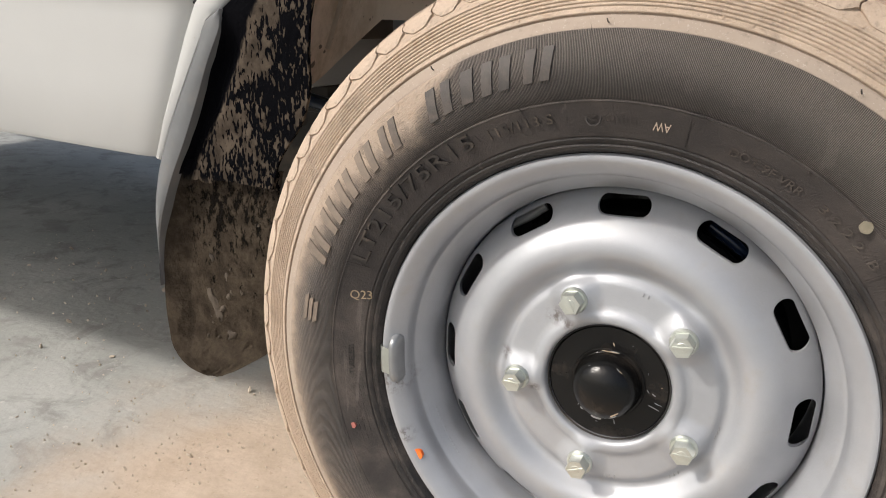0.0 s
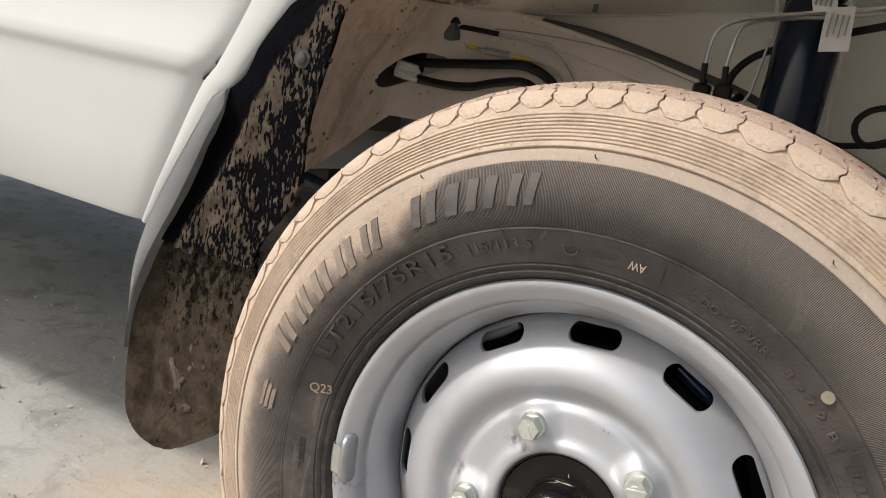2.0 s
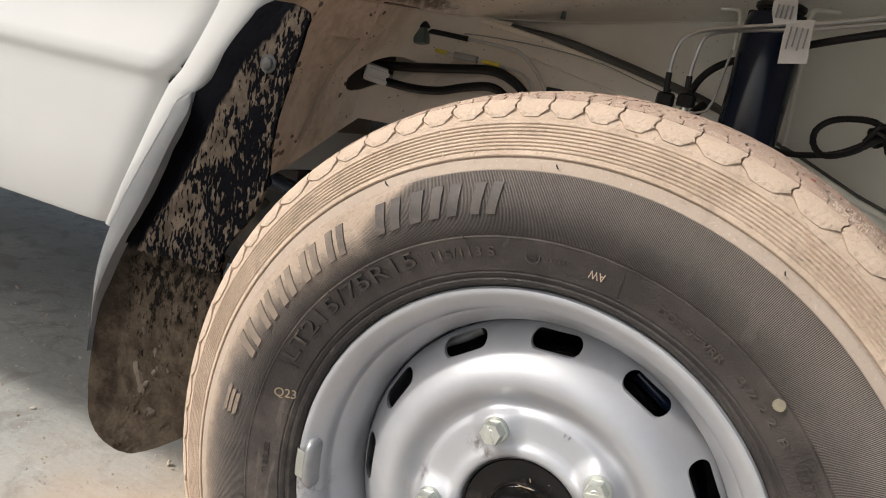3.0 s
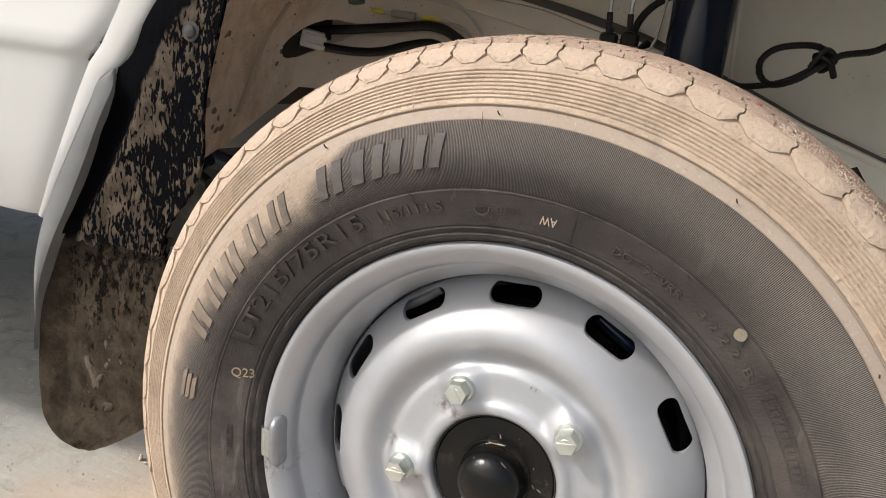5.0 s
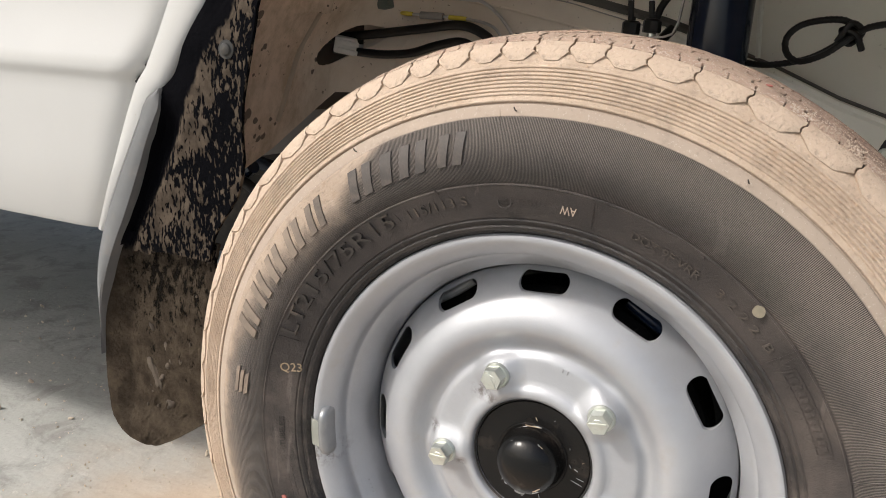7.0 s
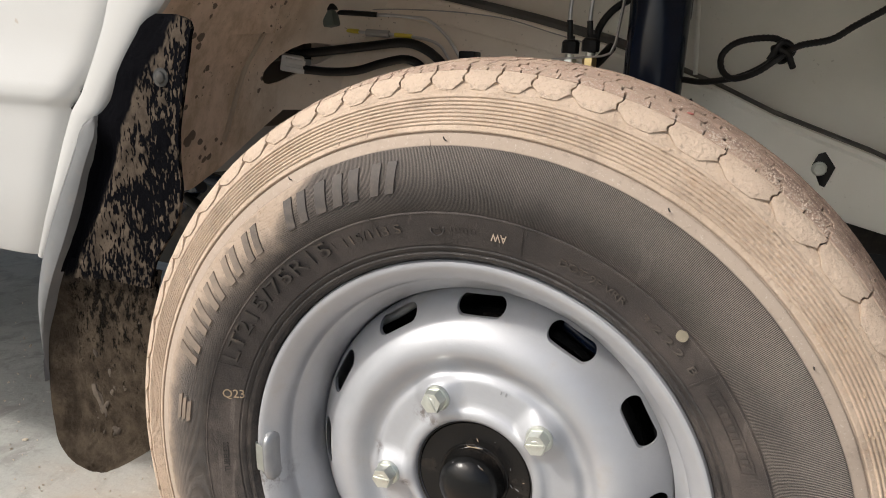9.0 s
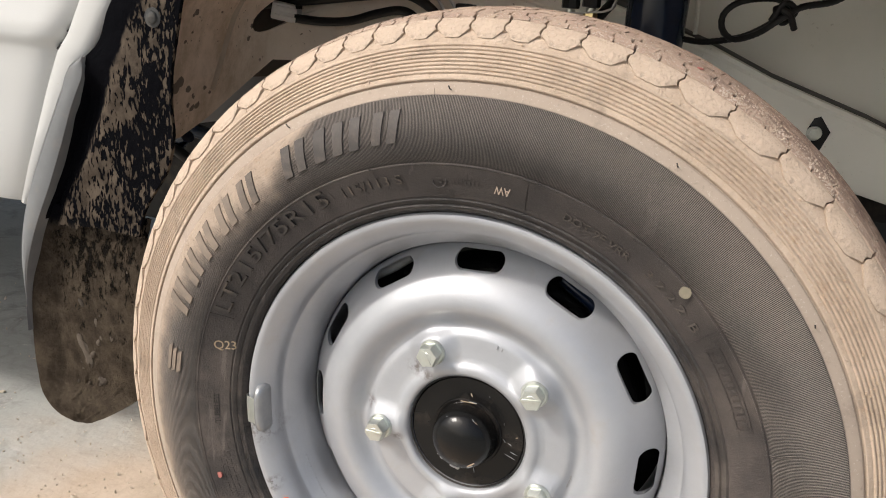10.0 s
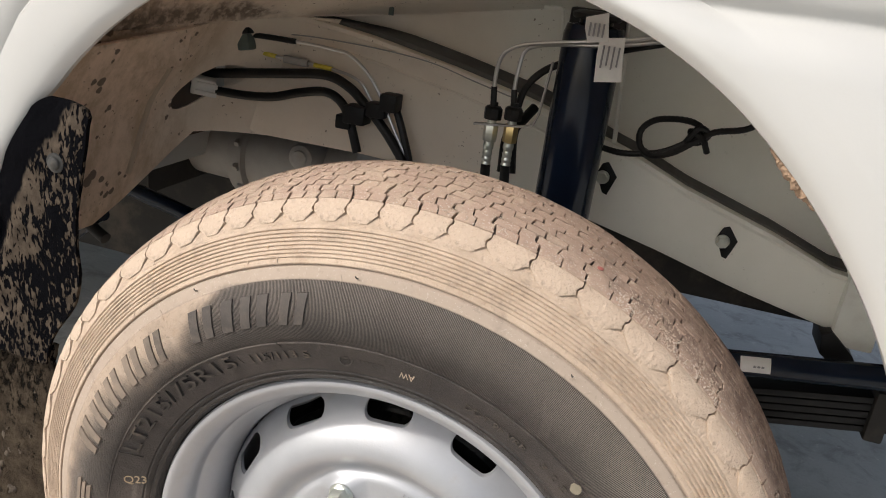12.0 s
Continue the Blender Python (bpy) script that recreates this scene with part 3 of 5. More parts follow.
def fender_edge(a):
    """Radius of the front fender's edge at an angle in degrees."""
    return flow(((-20, 0.386), (20, 0.386), (35, 0.3860), (42, 0.3862), (50, 0.3880), (57, 0.3902), (66, 0.3908), (74, 0.3895), (81, 0.3890), (88, 0.3905), (95, ARCH_R)), a)


def fender_flare(a):
    """How far the fender stands out from the side of the van, at an angle in degrees."""
    return flow(((-20, -0.024), (50, -0.024), (64, -0.022), (76, -0.016), (86, -0.005), (92, 0.0), (97, 0.0)), a)


def along(pts):
    """Outward normals of an (x, z) run that goes clockwise."""
    out = []
    for k in range(len(pts)):
        a, b = pts[max(k - 1, 0)], pts[min(k + 1, len(pts) - 1)]
        d = Vector((b[0] - a[0], b[1] - a[1])).normalized()
        out.append(Vector((-d.y, d.x)))
    return out


def build_body():
    edge = arch_edge()
    norm = along(edge)
    # rear lip strip, from the sill to the seam over the wheel
    seam = min(range(len(edge)), key=lambda k: abs(edge[k][0] + 0.022) + (edge[k][1] < 0.6))
    wide = lambda k: curve(((0, 0.007), (1, 0.0105), (2, 0.0140), (3, 0.0200), (4, 0.0225), (5, 0.029), (6, 0.032), (7, 0.038), (8, 0.047), (9, 0.054), (10, 0.057), (40, 0.057)), k)
    rows = []
    for step in range(4 * seam + 1):
        k = min(step // 4, seam - 1)
        f = step / 4 - k
        w = wide(k + f)
        e, n = Vector(edge[k]).lerp(Vector(edge[k + 1]), f), norm[k].lerp(norm[k + 1], f)
        section = ((0.003, 0.016), (0.0008, 0.011), (0.0, 0.006), (w * 0.05, 0.002), (w * 0.16, -0.001), (w * 0.35, -0.002), (w * 0.72, -0.002), (w * 0.92, 0.0), (w - 0.0006, 0.005), (w, 0.016))
        rows.append([((e + n * d).x, y, (e + n * d).y) for d, y in section])
    part("arch_lip", thicken(loft(rows), -0.0012), WHITE, van, "white rolled lip of the wheel arch")
    # front fender, flared, its edge hanging a little below the strip at the seam; it leans back above a level crease
    lean = ((0.5, 0.0), (0.835, 0.0), (0.846, 0.0012), (0.856, 0.0042), (0.864, 0.0085), (0.869, 0.0120), (0.872, 0.0130), (0.875, 0.0120), (0.880, 0.0075), (0.886, 0.0043), (0.894, 0.0027), (0.92, 0.002), (1.0, 0.002), (1.3, 0.03))
    section = ((0.001, 0.000), (0.006, -0.005), (0.014, -0.0075), (0.028, -0.008), (0.042, -0.008), (0.056, -0.0075), (0.066, -0.006), (0.080, -0.0030), (0.10, -0.001), (0.13, 0.002), (0.17, 0.004), (0.24, 0.006), (0.34, 0.010))
    rows = []
    start = math.degrees(math.acos((edge[seam - 1][0] - ARCH_C[0]) / ARCH_R))
    for k in range(231):
        a = start + (-8.0 - start) * k / 230
        n = Vector((math.cos(radians(a)), math.sin(radians(a))))
        e = Vector(ARCH_C) + n * fender_edge(a)
        flare = fender_flare(a)
        drop = -0.006 * min(1.0, (start - a) / 4.5) * max(0.0, (a - 74) / 18)
        row = []
        for i in range(110):
            d = 0.0015 * i if i < 80 else 0.12 + 0.007 * (i - 80)
            p = e + n * (d + drop * max(0.0, 1 - d / 0.02))
            y = flare + flow(section, d + 0.001) - 0.003 + flow(lean, p.y) * min(1.0, max(0.0, (d - 0.006) / 0.024))
            row.append((p.x, y, p.y))
        under = [e + n * (d + drop) for d in (0.003, 0.0005, -0.0005)]
        rows.append([(p.x, y - 0.003 + flare * f, p.y) for p, y, f in zip(under, (0.018, 0.012, 0.005), (0.5, 0.9, 1.0))] + row)
    part("front_fender", thicken(loft(rows), -0.0012), WHITE, van, "white flared front fender with a dirty lip")
    rows = []
    for k in range(57):
        a = 44.6 + 7.2 * k / 56
        bulk = math.sin(math.pi * k / 56) ** 0.5
        row = []
        for i in range(17):
            g = 2 * math.pi * i / 16
            q = Vector((k * 0.16, math.cos(g) * 0.9, math.sin(g) * 0.9))
            size = bulk * (0.0044 + 0.0022 * noise.noise(q) + 0.0012 * noise.noise(q * 3.1) + 0.0007 * noise.noise(q * 7.3))
            r = fender_edge(a) - 0.0010 + size * math.cos(g)
            row.append((ARCH_C[0] + r * math.cos(radians(a)), fender_flare(a) + 0.006 + 1.7 * size * math.sin(g), ARCH_C[1] + r * math.sin(radians(a))))
        rows.append(row)
    part("caked_mud", loft(rows), CAKE, van, "dried mud caked on the fender lip", sharp=60)
    # door and sill panel with its crease
    top = 1.30
    zs = [0.484, 0.486, 0.492, 0.56, 0.628, 0.640, 0.646, 0.650, 0.656, 0.668, 0.690, 0.72, 0.75, 0.78, 0.81, 0.84, 0.87, 0.90, 0.92, 0.94, 1.0, 1.1, top]
    depth = ((0.484, 0.030), (0.486, 0.006), (0.492, 0.002), (0.56, 0.0), (0.628, -0.001), (0.640, -0.001), (0.646, -0.003), (0.650, -0.006), (0.656, -0.007), (0.668, -0.005), (0.690, 0.002), (0.74, 0.006), (0.82, 0.010), (0.95, 0.014), (1.1, 0.02), (top, 0.03))
    gap = ((0.480, -0.4825), (0.487, -0.4815), (0.534, -0.4675), (0.577, -0.4510), (0.610, -0.4395), (0.640, -0.4280), (0.647, -0.4240), (0.665, -0.4095), (0.704, -0.3865), (0.746, -0.369), (0.795, -0.345), (0.820, -0.322), (0.845, -0.293), (0.869, -0.258), (0.90, -0.205), (0.93, -0.125), (0.945, -0.03), (1.3, -0.03))
    rows = []
    for z in zs:
        xe = curve(gap, z)
        cols = [-2.2, -1.6, -1.1, -0.8, -0.62, xe - 0.035, xe - 0.022, xe - 0.012, xe - 0.006, xe - 0.003, xe - 0.002]
        ins = [0, 0, 0, 0, 0, 0, 0.0015, 0.005, 0.010, 0.015, 0.024]
        rows.append([(x, curve(depth, z) + i, z) for x, i in zip(cols, ins)])
    part("door_panel", thicken(loft(rows), 0.0015), WHITE, van, "white pressed side panel with a horizontal crease")
    # small dark blocks that stand for the shaded notches of the joint
    for x, z in ((-0.4245, 0.6460), (-0.4110, 0.6625)):
        part("notch_fill", block((-0.0045, 0.0045, -0.0014), (0.0045, 0.014, 0.0014), 0.0006, Matrix.Translation((x, 0.0, z)) @ Matrix.Rotation(radians(-42), 4, 'Y')), PLASTIC, van)
    # rest of the shell, that shades the ground
    shell = prism([(-3.4, 0.52), (-3.4, 1.9), (-0.25, 1.9), (0.15, 1.30), (0.95, 1.22), (0.98, 0.75), (0.98, 0.52), (0.56, 0.52), (0.56, 0.95), (-0.56, 0.95), (-0.56, 0.52)], 0.055, 1.62, 0.025)
    part("body_shell", shell, WHITE, van, "white van body")
    # added bar that blocks low skylight from the far side
    part("skylight_bar", block((-3.3, 1.52, 0.24), (0.95, 1.60, 0.53), 0.01), DARK, van, "dark bar added to keep low skylight from under the van")
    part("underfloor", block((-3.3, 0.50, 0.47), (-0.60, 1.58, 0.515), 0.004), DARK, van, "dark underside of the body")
    # dark boxes and sheets added in place of the unlit voids round the arch
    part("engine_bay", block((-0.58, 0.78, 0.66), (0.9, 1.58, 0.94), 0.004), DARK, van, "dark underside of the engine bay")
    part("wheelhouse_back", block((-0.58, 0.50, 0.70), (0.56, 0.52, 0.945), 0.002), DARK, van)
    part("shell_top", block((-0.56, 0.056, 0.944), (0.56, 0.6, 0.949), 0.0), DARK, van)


build_body()


# ---- wheel arch inside ----
def build_wheelhouse():
    xl = ((0.40, -0.500), (0.50, -0.468), (0.54, -0.455), (0.60, -0.434), (0.683, -0.414), (0.73, -0.388), (0.775, -0.362), (0.80, -0.345))
    # rear wall of the arch: plan position u runs inwards, round the corner
    plan = [(0.0, 0.030), (0.0, 0.08), (0.0, 0.14), (0.0, 0.20), (0.0, 0.25), (0.0, 0.29), (0.001, 0.325), (0.006, 0.352), (0.020, 0.376), (0.048, 0.393), (0.10, 0.414)]
    low = [0.535, 0.535, 0.535, 0.537, 0.560, 0.588, 0.612, 0.632, 0.632, 0.632, 0.632]
    high = [0.755, 0.759, 0.764, 0.770, 0.776, 0.782, 0.786, 0.789, 0.792, 0.794, 0.797]
    cols = []
    for (dx, y), a, b in zip(plan, low, high):
        col = []
        for k in range(13):
            z = a + (b - a) * k / 12
            bead = 0.004 * math.exp(-((y - 0.215 - (z - 0.6) * 0.15) / 0.010) ** 2)
            col.append((curve(xl, z) + dx + bead, y, z))
        cols.append(col)
    panel = thicken(loft(cols), 0.003)
    ring = []
    cut = bmesh.new()
    for k in range(16):
        a = 2 * math.pi * k / 16
        u, v = 0.050 * math.cos(a), 0.021 * math.sin(a)
        ring.append(Vector((-0.408, 0.341, 0.695)) + Vector((0.06, 0.90, 0.44)).normalized() * u + Vector((0.0, -0.44, 0.90)).normalized() * v)
    d = Vector((0.06, 0.0, 0.0))
    f = [cut.verts.new(p + d) for p in ring]
    b = [cut.verts.new(p - d) for p in ring]
    cut.faces.new(f)
    cut.faces.new(b[::-1])
    for i in range(16):
        cut.faces.new((f[i], b[i], b[(i + 1) % 16], f[(i + 1) % 16]))
    part("rear_liner", carve(panel, cut), LINER, van, "cream inner panel splashed with brown mud, with an oval hole")
    part("seam_bead", tube([(curve(xl, z) + 0.0035, 0.240 + 0.14 * (z - 0.595), z) for z in (0.595, 0.63, 0.66, 0.69, 0.715, 0.742, 0.765)], 0.0036, 8), SEAM, van, "raised seam on the inner panel")
    part("hole_backing", block((-0.50, 0.24, 0.60), (-0.48, 0.50, 0.78), 0.004), CAVITY, van)
    # roof of the arch
    outer = spline([(-0.425, 0.030, 0.752), (-0.345, 0.030, 0.835), (-0.22, 0.030, 0.893), (-0.05, 0.030, 0.917), (0.15, 0.030, 0.905), (0.32, 0.030, 0.835), (0.42, 0.030, 0.72), (0.45, 0.030, 0.56)], 5)
    inner = spline([(-0.360, 0.262, 0.781), (-0.298, 0.398, 0.796), (-0.151, 0.450, 0.8185), (0.03, 0.466, 0.849), (0.22, 0.476, 0.864), (0.36, 0.482, 0.848), (0.46, 0.486, 0.74), (0.48, 0.486, 0.60)], 5)
    outer = [outer[0] + Vector((-0.01, 0, -0.05)), *outer]
    inner = [inner[0] + Vector((-0.012, 0, -0.05)), *inner]
    rows = []
    for p, q in zip(outer, inner):
        row = []
        for k in range(13):
            t = k / 12
            c = p.lerp(q, t)
            c.z += 0.016 * math.sin(math.pi * t) * (1 if p.z > 0.78 else 0.2)
            row.append(c)
        rows.append(row)
    part("arch_roof", thicken(loft(rows), 0.003), LINER, van, "cream arch roof with dried mud splashes")
    # upper inner wall behind the chassis rail
    rows = []
    for q in inner[5:]:
        rows.append([(q.x, max(q.y, 0.464 + 0.055 * q.x) + 0.002 * (k > 0), q.z + 0.004 - (q.z - max(0.585, 0.642 - 0.13 * max(0.0, q.x + 0.2))) * k / 7) for k in range(8)])
    part("inner_wall", thicken(loft(rows), 0.003), LINER, van, "cream inner wall of the wheel arch")
    # dark panel stands in for the shaded void below the rail
    part("void_panel", block((0.02, 0.520, 0.50), (0.56, 0.530, 0.70), 0.002), DARK, van)
    part("roof_seam", tube([(q.x, q.y - 0.003, q.z - 0.001) for q in inner[3:25]], 0.0025, 6, 1), LINER, van)
    for x, y, z, s, mat in ((-0.182, 0.415, 0.819, 0.75, GREEN), (0.109, 0.350, 0.888, 0.9, DARK)):
        stud = lathe([(0.0, -0.011 * s), (0.003 * s, -0.010 * s), (0.0042 * s, -0.008 * s), (0.0045 * s, 0.008)], 10)
        stud.transform(Matrix.Rotation(radians(-90), 4, "X"))
        part("stud", stud, mat, van, loc=(x, y, z))


build_wheelhouse()


# ---- chassis rail ----
RAIL_TOP = ((-0.30, 0.797), (-0.25, 0.791), (-0.194, 0.783), (-0.089, 0.762), (0.013, 0.738), (0.137, 0.698), (0.209, 0.667), (0.321, 0.630), (0.40, 0.598))
RAIL_LOW = ((-0.44, 0.633), (-0.199, 0.631), (-0.10, 0.626), (0.10, 0.603), (0.193, 0.580), (0.294, 0.551), (0.412, 0.524))


def rng_turn(at):
    """A turn of its own for each place, in degrees."""
    return 360 * (abs(math.sin(at[0] * 91.7 + at[2] * 47.3)) % 1.0)


def bolt(parent, at, size, head, material, facing=(0, -1, 0), washer=True, name="bolt", label=""):
    """A hexagon bolt with a flange; its head points along facing."""
    bm = bmesh.new()
    hexa = lambda r, y: [(r * math.cos(radians(60 * k + 12)), y, r * math.sin(radians(60 * k + 12))) for k in range(6)]
    prof = [(size, 0.0), (size, -head * 0.86), (size * 0.90, -head)]
    rings = [[bm.verts.new(p) for p in hexa(r, y)] for r, y in prof]
    for a, b in zip(rings, rings[1:]):
        for i in range(6):
            bm.faces.new((a[i], a[(i + 1) % 6], b[(i + 1) % 6], b[i]))
    bm.faces.new(rings[-1])
    if washer:
        lathe([(size * 0.6, -head * 0.22), (size * 1.04, -head * 0.20), (size * 1.16, -head * 0.08), (size * 1.18, 0.0)], 24, bm=bm)
    lathe([(0.0, -head * 1.02), (size * 0.42, -head * 1.02), (size * 0.5, -head * 0.98)], 16, bm=bm)
    if name == "wheel_bolt":
        # raised slash across the head
        me = bpy.data.meshes.new("tmp")
        one = block((-size * 0.72, -head * 1.05, -size * 0.14), (size * 0.72, -head * 0.9, size * 0.14), 0.0004, Matrix.Rotation(radians(rng_turn(at)), 4, "Y"))
        one.to_mesh(me)
        one.free()
        bm.from_mesh(me)
        bpy.data.meshes.remove(me)
    m = Vector(facing).to_track_quat("-Y", "Z").to_matrix().to_4x4()
    bm.transform(m)
    return part(name, bm, material, parent, label, at, 25)


def build_rail():
    xs = [-0.40 + 0.812 * k / 44 for k in range(45)]
    deep = lambda x: 0.412 + 0.055 * x
    face = []
    for x in xs:
        y0 = deep(x)
        t, b = curve(RAIL_TOP, x), curve(RAIL_LOW, x)
        face.append([(x, y0 + 0.014, t - 0.004), (x, y0 + 0.013, t), (x, y0 + 0.006, t), (x, y0 + 0.001, t - 0.002), (x, y0, t - 0.007), (x, y0 + 0.003, t - 0.011), (x, y0 + 0.004, t - 0.03), (x, y0 + 0.004, (t + b) / 2), (x, y0 + 0.004, b + 0.006), (x, y0 + 0.007, b + 0.001), (x, y0 + 0.012, b), (x, y0 + 0.07, b)])
    rail = part("chassis_rail", thicken(loft(face), 0.002), LINER, van, "pale painted chassis rail that slopes down to the front")
    # thin rib pressed along the rail
    part("rail_rib", tube([(x, deep(x) + 0.002, curve(RAIL_TOP, x) - 0.030) for x in xs if -0.27 < x < 0.07], 0.0022, 6, 1), LINER, rail)
    # dark strip that paints the shade of the open joint along the rail top
    rows = []
    for x in [v for v in xs if v > -0.31]:
        t, h = curve(RAIL_TOP, x), 0.0115 * min(1.0, max(0.02, (x + 0.305) / 0.14)) * (1 - 0.6 * min(1.0, max(0.0, (x - 0.02) / 0.1)))
        rows.append([(x, deep(x) + 0.012, t - 0.002), (x, deep(x) + 0.014, t + h * 0.5), (x, deep(x) + 0.022, t + h), (x, deep(x) + 0.054, t + h * 1.05)])
    part("joint_shade", thicken(loft(rows), 0.001), JOINT, rail, "dark strip for the shade in the open joint above the rail")
    for x, z in ((0.2655, 0.6115), (0.1105, 0.6625)):
        y0 = deep(x) + 0.004
        pad = prism([(x - 0.008, z + 0.002), (x - 0.003, z + 0.015), (x + 0.004, z + 0.018), (x + 0.017, z + 0.001), (x + 0.009, z - 0.023), (x + 0.003, z - 0.021)], y0 - 0.001, y0 + 0.006, 0.0006)
        part("gasket", pad, RUBBER, rail, "black diamond gasket")
        bolt(rail, (x, y0 - 0.001, z - 0.002), 0.0072, 0.009, ZINC)
    part("rail_end", block((0.412, 0.425, 0.512), (0.460, 0.50, 0.60), 0.003), RAIL, rail)
    part("rail_bracket", prism([(0.400, 0.524), (0.412, 0.530), (0.440, 0.506), (0.452, 0.488), (0.425, 0.486), (0.404, 0.500)], 0.420, 0.480, 0.002), PLASTIC, rail)


build_rail()


# ---- damper, lines and cables ----
def build_damper():
    bm = lathe([(0.0, 0.0), (0.0305, 0.0), (0.0325, 0.003), (0.0325, 0.335), (0.030, 0.345), (0.018, 0.347), (0.018, 0.352), (0.0, 0.352)], 40)
    bm.transform(Matrix.Rotation(radians(90), 4, "X") )
    d = part("damper", bm, GLOSS_BLACK, van, "tall glossy black shock absorber tube", (0.0770, 0.338, 0.492))
    cap = lathe([(0.0, 0.0), (0.024, 0.0), (0.026, 0.002), (0.026, 0.006), (0.020, 0.009), (0.0, 0.009)], 32)
    cap.transform(Matrix.Rotation(radians(90), 4, "X"))
    part("top_mount", cap, RUBBER, d, "black rubber top mount", (0.0, 0.0, 0.351))
    part("mount_bracket", block((0.040, 0.395, 0.770), (0.103, 0.425, 0.852), 0.003), DARK, van, "dark bracket behind the damper top")
    part("wire_hook", tube([(0.010, 0.395, 0.847), (0.028, 0.392, 0.848), (0.033, 0.390, 0.842), (0.035, 0.390, 0.825), (0.044, 0.392, 0.725)], 0.0022, 10), RAIL, van)
    part("wire_hook", tube([(0.135, 0.405, 0.862), (0.111, 0.402, 0.861), (0.106, 0.400, 0.853), (0.107, 0.400, 0.831), (0.117, 0.402, 0.708)], 0.0027, 10), RAIL, van)
    # folded paper tags on the damper
    tag = loft([[(0.070, 0.300, 0.846), (0.092, 0.297, 0.853)], [(0.071, 0.296, 0.836), (0.094, 0.293, 0.842)], [(0.076, 0.296, 0.822), (0.097, 0.293, 0.826)]])
    t = tagged(part("paper_tag", thicken(tag, 0.0006), TAG, None), "white printed paper tag stuck to the black damper", "tag", "paper tags")
    tag = loft([[(0.088, 0.296, 0.828), (0.113, 0.294, 0.832)], [(0.088, 0.292, 0.812), (0.114, 0.291, 0.816)], [(0.090, 0.294, 0.785), (0.117, 0.292, 0.789)]])
    u = tagged(part("paper_tag", thicken(tag, 0.0006), TAG, None), "white printed paper tag stuck to the black damper", "tag", "paper tags")
    for k in range(4):
        part("print_bar", block((0.0755 + 0.0045 * k, 0.2905, 0.829), (0.0772 + 0.0045 * k, 0.2935, 0.842), 0.0), INK, t)
    for k in range(4):
        part("print_bar", block((0.093 + 0.0052 * k, 0.2885, 0.800 + 0.003 * (k % 2)), (0.0945 + 0.0052 * k, 0.2925, 0.822), 0.0), INK, u)


def build_lines():
    pipes = (
        ((-0.015, 0.320, 0.732), (-0.0175, 0.319, 0.760), (-0.0165, 0.317, 0.783), (-0.010, 0.315, 0.798), (0.006, 0.314, 0.808), (0.036, 0.308, 0.815), (0.085, 0.300, 0.824), (0.128, 0.300, 0.833), (0.245, 0.300, 0.865), (0.34, 0.300, 0.890)),
        ((0.0075, 0.322, 0.732), (0.0045, 0.322, 0.760), (0.006, 0.321, 0.785), (0.010, 0.320, 0.802), (0.024, 0.317, 0.810), (0.052, 0.312, 0.8155), (0.088, 0.304, 0.820), (0.130, 0.303, 0.8285), (0.247, 0.303, 0.859), (0.34, 0.303, 0.882)),
    )
    for run in pipes:
        p = part("brake_pipe", tube(run, 0.0023, 10), STEEL, van, "thin bare steel brake pipe")
        part("pipe_sleeve", tube([run[0], Vector(run[0]).lerp(Vector(run[1]), 0.6), run[1]], 0.0034, 10), RUBBER, p, "black sleeve")
    part("hose_bracket", thicken(loft([[(-0.034, 0.314, 0.7175), (-0.034, 0.322, 0.7175)], [(0.022, 0.314, 0.7235), (0.022, 0.322, 0.7235)], [(0.031, 0.314, 0.727), (0.031, 0.322, 0.727)], [(0.035, 0.314, 0.738), (0.035, 0.322, 0.738)], [(0.040, 0.320, 0.795), (0.040, 0.328, 0.795)]]), 0.0020), CAST, van, "bent steel bracket that holds two brake hoses")
    for x, metal in ((-0.015, ZINC), (0.0078, BRASS)):
        f = part("hose_fitting", lathe([(0.0, -0.052), (0.0045, -0.052), (0.0058, -0.050), (0.0048, -0.047), (0.0058, -0.044), (0.0048, -0.041), (0.0058, -0.038), (0.0048, -0.034), (0.0060, -0.031), (0.0060, -0.028), (0.0052, -0.024), (0.0052, 0.0), (0.0, 0.0)], 14), ZINC, van, "hose end fitting with crimped rings")
        f.data.transform(Matrix.Rotation(radians(90), 4, "X"))
        f.location = (x, 0.322, 0.727 - 0.004 + (x + 0.015) * 0.12)
        boot = lathe([(0.0, 0.0), (0.0098, 0.0), (0.0102, 0.002), (0.0102, 0.012), (0.0080, 0.0145), (0.0042, 0.0150), (0.0042, 0.019), (0.0, 0.019)], 8)
        boot.transform(Matrix.Rotation(radians(90), 4, "X"))
        part("boot", boot, RUBBER, f, "black square boot", (0, 0, 0.001))
        nut = lathe([(0.005, -0.025), (0.0078, -0.024), (0.0082, -0.021), (0.0082, -0.007), (0.0072, -0.004), (0.005, -0.004)], 6)
        nut.transform(Matrix.Rotation(radians(90), 4, "X"))
        part("nut", nut, metal, f, "hexagon union nut")
        part("hose", tube([(0.0, 0.0, -0.050), (0.002, 0.001, -0.075), (0.008, 0.004, -0.12)], 0.0056, 12), RUBBER, f, "black brake hose")
    part("cable", tube([(-0.002, 0.350, 0.660), (-0.003, 0.352, 0.699), (0.004, 0.356, 0.731), (0.009, 0.360, 0.757), (0.023, 0.365, 0.777), (0.045, 0.370, 0.791), (0.079, 0.372, 0.804), (0.118, 0.362, 0.819), (0.183, 0.350, 0.839), (0.251, 0.340, 0.856), (0.33, 0.330, 0.874)], 0.0042, 10), RUBBER, van, "black cable behind the damper")
